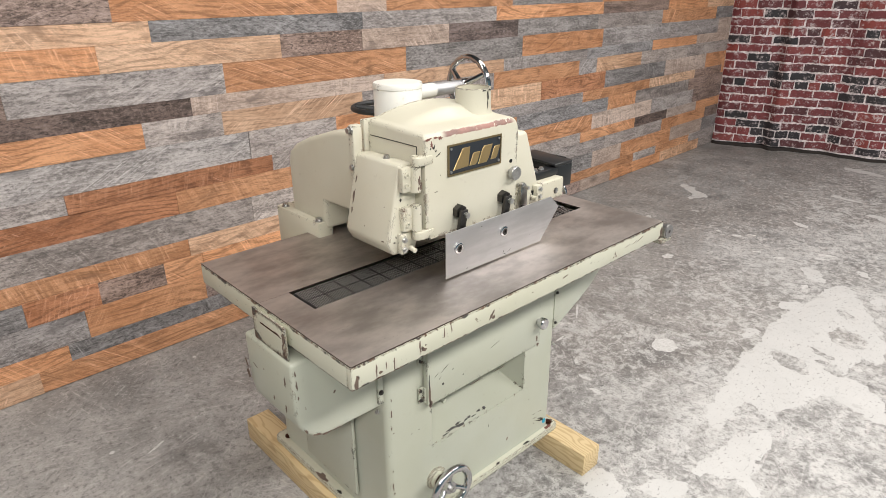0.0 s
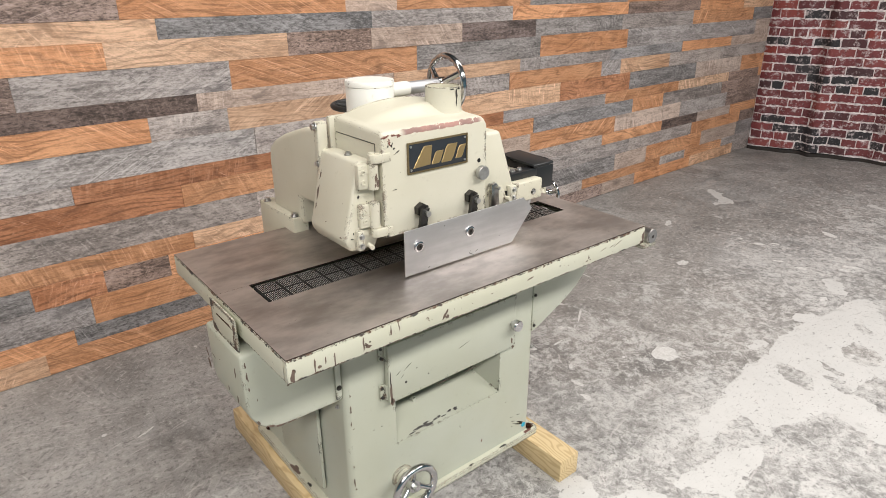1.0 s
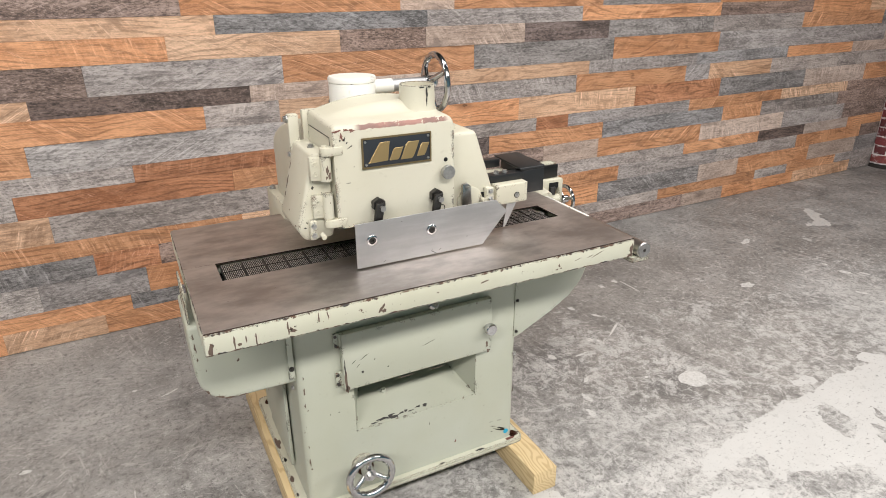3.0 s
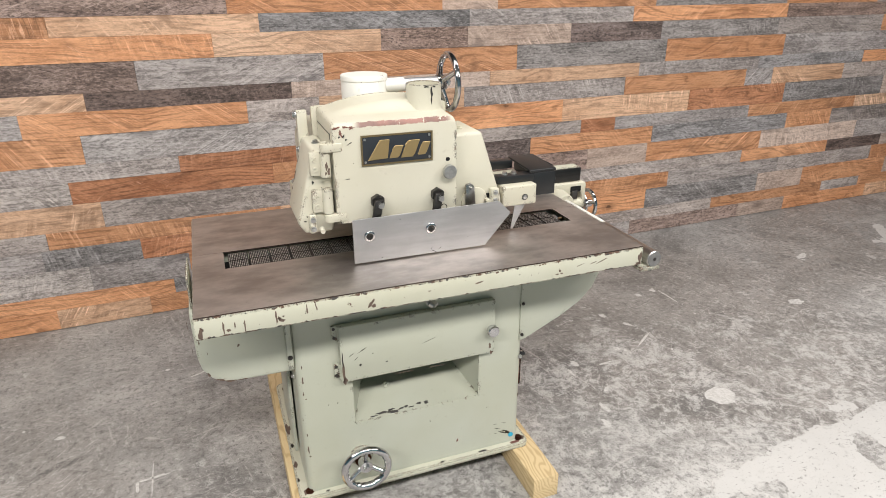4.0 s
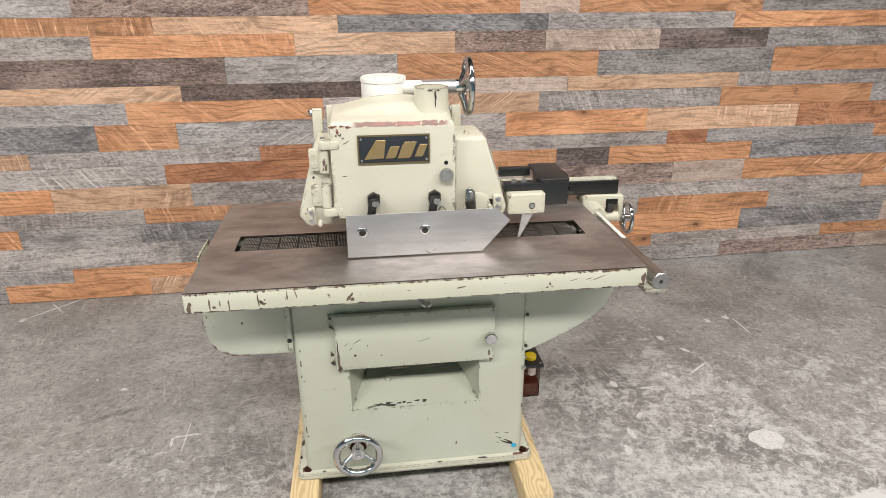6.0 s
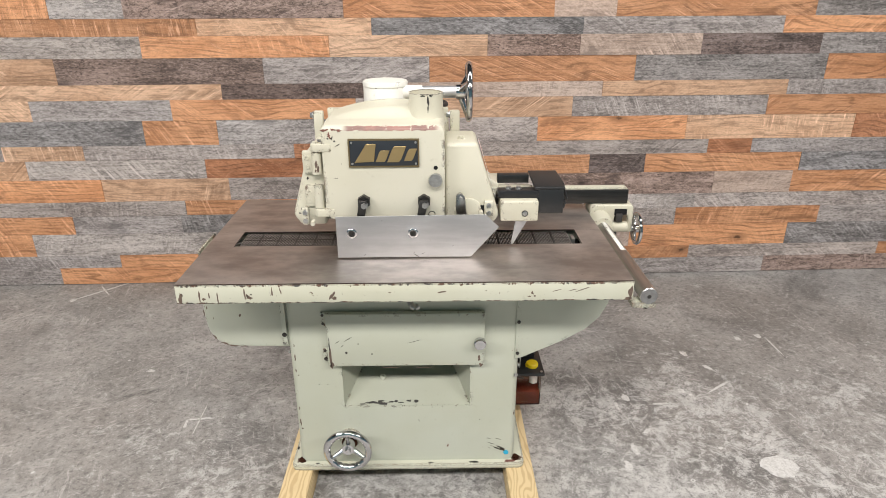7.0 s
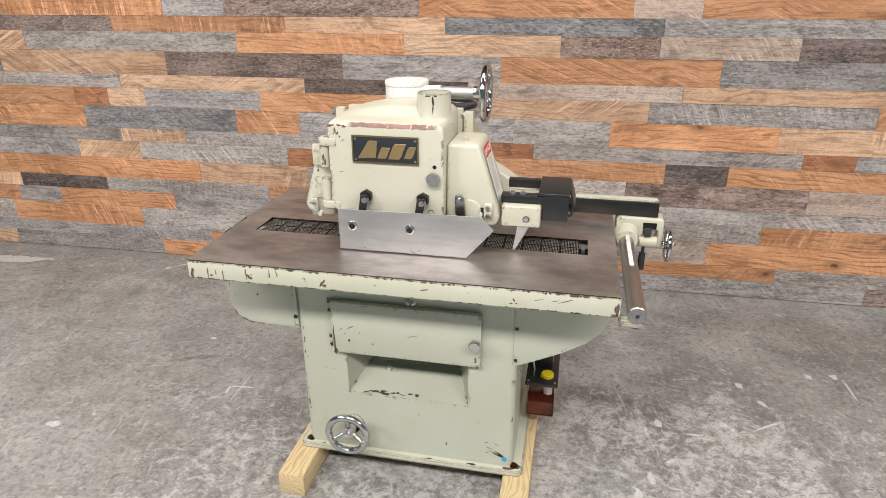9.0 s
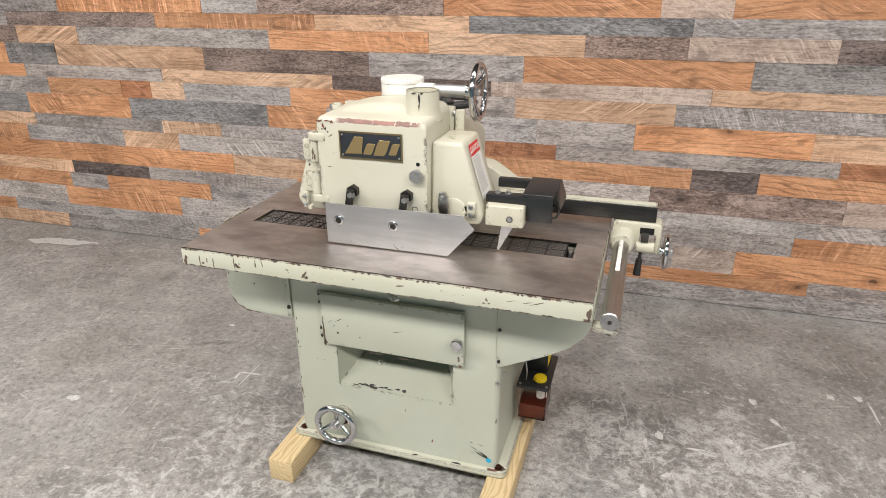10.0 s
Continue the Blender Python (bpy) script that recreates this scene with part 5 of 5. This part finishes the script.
def build_chips(saw):
    by = {o.name.split(".")[0]: o for o in saw.children}
    body, door, flange = by["base_body"], by["access_door"], by["base_flange"]
    front, dface, lip = upright(1.2552), upright(1.2282), upright(1.0362)
    for u, v, ru, rv, t in ((1.690, .168, .022, .003, -28), (1.702, .172, .018, .004, -30), (1.712, .160, .016, .003, -32), (1.665, .192, .010, .0012, -20),
                            (1.655, .215, .008, .001, -10), (1.690, .212, .012, .001, -14), (1.66, .170, .006, .001, -20), (1.40, .30, .0015, .006, 5), (1.05, .46, .002, .002, 0), (1.08, .46, .002, .002, 0), (1.62, .30, .0015, .0015, 0)):
        chip(body, front, u, v, ru, rv, t, m_iron)
    chip(body, front, 1.505, 0.185, .003, .009, -10, m_redchip)
    for u, v, ru, rv, t in ((1.130, .648, .010, .0010, 35), (1.165, .658, .014, .0010, 30), (1.145, .632, .006, .0010, 40), (1.158, .605, .004, .004, 0),
                            (1.390, .648, .022, .0010, 16), (1.245, .600, .003, .002, 0), (1.612, .578, .004, .010, 0), (1.618, .553, .006, .006, 0), (1.30, .545, .03, .0014, 0), (1.42, .543, .04, .0012, 0),
                            (1.103, .59, .0035, .030, 0), (1.102, .64, .002, .03, 0), (1.106, .555, .006, .012, 0), (1.2, .64, .002, .002, 0)):
        chip(door, dface, u, v, ru, rv, t, m_primer if v < 0.6 else m_iron)
    slope = Matrix.Translation((0, 1.2610, 0.3666)) @ Matrix.Rotation(math.atan2(0.150, 0.224), 4, "X")
    for u, v, ru, rv in ((1.235, .008, .026, .004), (1.27, .004, .022, .004), (1.262, .013, .012, .004), (1.30, .010, .010, .003), (1.318, .012, .006, .004), (1.335, .007, .010, .002), (1.365, .013, .009, .004), (1.39, .011, .008, .005), (1.205, .003, .014, .002)):
        chip(body, slope, u, v, ru, rv, 0, m_iron)
    top = Matrix.Translation((0, 0, 0.1182))
    for u, v, ru, rv, m in ((1.735, 1.243, .018, .008, m_redchip), (1.768, 1.262, .018, .012, m_primer), (1.60, 1.240, .016, .004, m_iron), (1.44, 1.238, .010, .003, m_iron), (.955, 1.262, .016, .012, m_primer), (1.02, 1.243, .006, .004, m_iron),
                            (.934, 1.62, .009, .030, m_primer), (.936, 1.52, .005, .016, m_iron), (.934, 1.41, .006, .014, m_primer), (.932, 1.33, .004, .008, m_iron)):
        chip(flange, top, u, v, ru, rv, 0, m)
    lips = [o for o in saw.children if o.name.startswith("table_lip")][0]
    for u, v, ru, rv, t in ((.715, .915, .005, .016, 0), (.772, .922, .0025, .016, 0), (.785, .914, .006, .005, 0), (.80, .925, .002, .010, 0), (.825, .918, .002, .020, 0),
                            (.905, .930, .0025, .020, 0), (.917, .918, .010, .004, -20), (.912, .924, .004, .006, 0), (.985, .936, .002, .012, 0), (1.01, .938, .002, .012, 8), (1.16, .922, .004, .014, -30), (1.168, .915, .006, .006, 0),
                            (1.48, .930, .014, .0018, 10), (1.75, .925, .003, .006, 15), (1.742, .914, .005, .002, 0), (1.756, .915, .004, .002, 0), (1.82, .932, .012, .001, 15), (1.90, .936, .022, .0014, 20), (1.87, .934, .012, .001, 15), (1.33, .93, .004, .002, 0), (2.040, .922, .006, .020, 0), (2.035, .905, .010, .006, 0)):
        chip(lips, lip, u, v, ru, rv, t)
    hood, lcover, spout = by["hood_door"], by["infeed_cover"], by["dust_spout"]
    hf = upright(1.2558)
    for u, v, ru, rv, t in ((1.137, 1.364, .010, .004, 0), (1.160, 1.365, .007, .003, 0), (1.148, 1.348, .005, .008, 20), (1.156, 1.340, .003, .006, -20), (1.143, 1.338, .003, .003, 0), (1.163, 1.330, .003, .003, 0), (1.172, 1.318, .008, .0015, 30), (1.178, 1.362, .008, .004, 0), (1.162, 1.215, .007, .001, 0), (1.18, 1.26, .0012, .0012, 0)):
        chip(hood, hf, u, v, ru, rv, t, m_redchip if v > 1.34 else m_iron, 0.6, 18)
    for u, v, ru, rv in ((.976, .62, .002, .006), (.975, .57, .0025, .012), (.974, .52, .002, .008), (.980, .50, .003, .002), (.972, .36, .002, .006), (.971, .30, .002, .014), (.975, .27, .003, .003), (1.738, .70, .0015, .008), (1.742, .62, .002, .006), (1.745, .33, .002, .010)):
        chip(body, front, u, v, ru, rv, 0, m_primer)
    # infeed cover, its hinge and the spout
    fc = Matrix.Translation((0, 1.2846, 1.086)) @ Matrix.Rotation(radians(85.95), 4, "X")
    for u, v, ru, rv in ((1.070, .150, .003, .014), (1.074, .180, .003, .008), (1.066, .120, .003, .005), (1.062, .070, .0015, .003), (1.098, .165, .0015, .002), (1.040, .02, .002, .003), (1.034, .006, .004, .002), (1.09, .10, .001, .003)):
        chip(lcover, fc, u, v, ru, rv, 0, m_iron)
    side = Matrix.Translation((1.0113, 0, 1.086)) @ Matrix.Rotation(radians(-90), 4, "Z") @ Matrix.Rotation(radians(74.2), 4, "X")
    for u, v, ru, rv in ((-1.470, .10, .004, .020), (-1.472, .15, .003, .012), (-1.468, .06, .003, .008), (-1.40, .03, .002, .002), (-1.33, .10, .0015, .0015), (-1.310, .008, .006, .002)):
        chip(lcover, side, u, v, ru, rv, 0, m_primer)
    bar = upright(1.2566)
    for u, v, ru, rv in ((1.103, 1.258, .004, .012), (1.108, 1.245, .004, .010), (1.100, 1.238, .003, .005), (1.104, 1.165, .001, .002)):
        chip(hood, bar, u, v, ru, rv, 0, m_primer)
    sp = upright(1.3358)
    for u, v, ru, rv in ((1.447, 1.430, .0035, .016), (1.446, 1.408, .002, .012), (1.430, 1.449, .006, .002), (1.455, 1.450, .005, .002)):
        chip(spout, sp, u, v, ru, rv, 0, m_iron)
    # scratches along the foot of the guard plate
    guard = by["guard_plate"]
    gf = upright(1.2119)
    for u, v, ru, rv, t in ((1.242, .976, .005, .0008, 25), (1.405, .973, .010, .0010, -30), (1.398, .982, .005, .0007, 60), (1.425, .979, .006, .0006, 30), (1.52, 1.005, .003, .0006, 10), (1.30, 1.09, .002, .0008, 0)):
        chip(guard, gf, u, v, ru, rv, t, m_iron)
    # chute and end plate
    chute, plate = by["infeed_chute"], by["end_plate"]
    cf = upright(1.2719)
    for u, v, ru, rv, t in ((.690, .835, .002, .008, 0), (.691, .80, .0025, .014, 0), (.692, .76, .002, .006, 0), (.705, .648, .003, .010, 30), (.735, .624, .014, .003, -18), (.765, .613, .016, .0025, -6), (.80, .611, .012, .002, 0), (.80, .73, .004, .004, 0), (.71, .72, .001, .004, 0)):
        chip(chute, cf, u, v, ru, rv, t, m_primer)
    ce = Matrix.Translation((.6783, 0, 0)) @ Matrix.Rotation(radians(-90), 4, "Z") @ Matrix.Rotation(radians(90.7), 4, "X")
    for u, v, ru, rv, t in ((-1.288, .815, .004, .012, 0), (-1.502, .775, .005, .014, 20), (-1.500, .74, .007, .016, 20), (-1.45, .79, .012, .0015, -20), (-1.40, .80, .002, .002, 0), (-1.36, .73, .004, .006, 0), (-1.30, .725, .004, .010, 0)):
        chip(chute, ce, u, v, ru, rv, t, m_primer)
    pe = Matrix.Translation((.6848, 0, 0)) @ Matrix.Rotation(radians(-90), 4, "Z") @ Matrix.Rotation(radians(90), 4, "X")
    for u, v, ru, rv, t in ((-1.303, .925, .006, .022, 0), (-1.31, .90, .005, .010, 0), (-1.33, .928, .018, .0025, -12), (-1.45, .880, .008, .006, 0), (-1.44, .872, .012, .004, 0), (-1.35, .958, .05, .0015, 0)):
        chip(plate, pe, u, v, ru, rv, t, m_primer)


m_primer = bare_metal("brown_primer", (0.150, 0.105, 0.080), 0.7, (40, 40, 40), 0.4)
m_primer.node_tree.nodes["Principled BSDF"].inputs["Metallic"].default_value = 0.1
m_redchip = bare_metal("red_primer", (0.20, 0.085, 0.066), 0.7, (40, 40, 40), 0.4)
m_redchip.node_tree.nodes["Principled BSDF"].inputs["Metallic"].default_value = 0.0
build_chips(rip_saw)

# ---- marks on the floor ----
m_splash = material("dried_white_paint", 0.6)
gs = Graph(m_splash)
gs.put(gs.bsdf.inputs["Base Color"], gs.mix(gs.step(gs.noise(gs.position(), 70, 5, 0.7), 0.42, 0.62), (0.56, 0.55, 0.53), (0.42, 0.41, 0.39)))
rs = random.Random(21)


def splash(x, y, rx, ry, turn=0.0, rag=0.25, n=18):
    """A flat dried splash of paint with a ragged outline."""
    ca, sa = math.cos(radians(turn)), math.sin(radians(turn))
    pts = []
    for i in range(n):
        a = 2 * math.pi * i / n
        k = 1 + rs.uniform(-rag, rag)
        u, v = rx * k * math.cos(a), ry * k * math.sin(a)
        pts.append((x + u * ca - v * sa, y + u * sa + v * ca))
    ob = mesh_object("paint_splash", prism(pts, "z", 0.0, 0.0010), m_splash)
    ob.parent = floor


for s in ((2.743, 2.154, .017, .022, 20), (2.814, 2.026, .011, .028, 35), (2.615, 1.832, .017, .016), (2.647, 1.802, .008, .012),
          (2.80, 1.862, .08, .006, 34), (3.243, 2.22, .08, .005, -88), (3.207, 2.323, .018, .018, 0, .4), (3.087, 2.301, .014, .018, 0, .5),
          (2.337, 1.785, .020, .026), (2.28, 1.727, .007, .030), (2.482, 1.738, .035, .006, 5), (2.279, 1.433, .015, .035, 10),
          (2.223, 1.34, .014, .030, -10, .4), (2.82, 1.322, .070, .062, 15, .12), (2.363, 1.55, .022, .009, 40),
          (-.738, 2.826, .02, .02), (.60, 2.35, .04, .006, 25), (-.25, 1.25, .03, .018), (.05, 2.05, .02, .012), (3.9, 1.9, .05, .03), (4.5, 2.4, .06, .02, 20), (5.2, 1.5, .06, .03, 60),
          (4.69, 1.16, .05, .022, -60), (4.60, 1.17, .035, .018, -60), (4.42, 1.36, .035, .02, -60), (4.42, 1.51, .03, .012, -60), (4.07, 1.08, .035, .02), (4.62, 1.74, .04, .018, -60), (4.71, 1.67, .03, .012, -60), (4.62, 1.88, .02, .012, -60)):
    splash(*s)
for x0, y0, x1, y1, w in ((.374, 1.605, .368, 1.663, .006), (.368, 1.663, .487, 1.675, .006), (.424, 1.569, .420, 1.76, .003), (-.738, 2.826, -.506, 3.055, .006), (-.665, 3.03, -.557, 2.898, .005)):
    d = Vector((x1 - x0, y1 - y0))
    splash((x0 + x1) / 2, (y0 + y1) / 2, d.length / 2, w, math.degrees(math.atan2(d.y, d.x)), 0.3, 24)

# ---- timbers under the saw ----
for x0, x1, ya, yb in ((0.902, 1.001, 1.075, 2.14), (1.722, 1.822, 1.056, 2.10)):
    tagged(mesh_object("timber", box(x0, x1, ya, yb, 0.0, 0.0955, 0.003), m_timber, True), "rough sawn pine timber lying on the floor under the saw", "timber", group="timbers under the saw")

build_chain(rip_saw, *slot)
build_planks()
brick_backdrop()
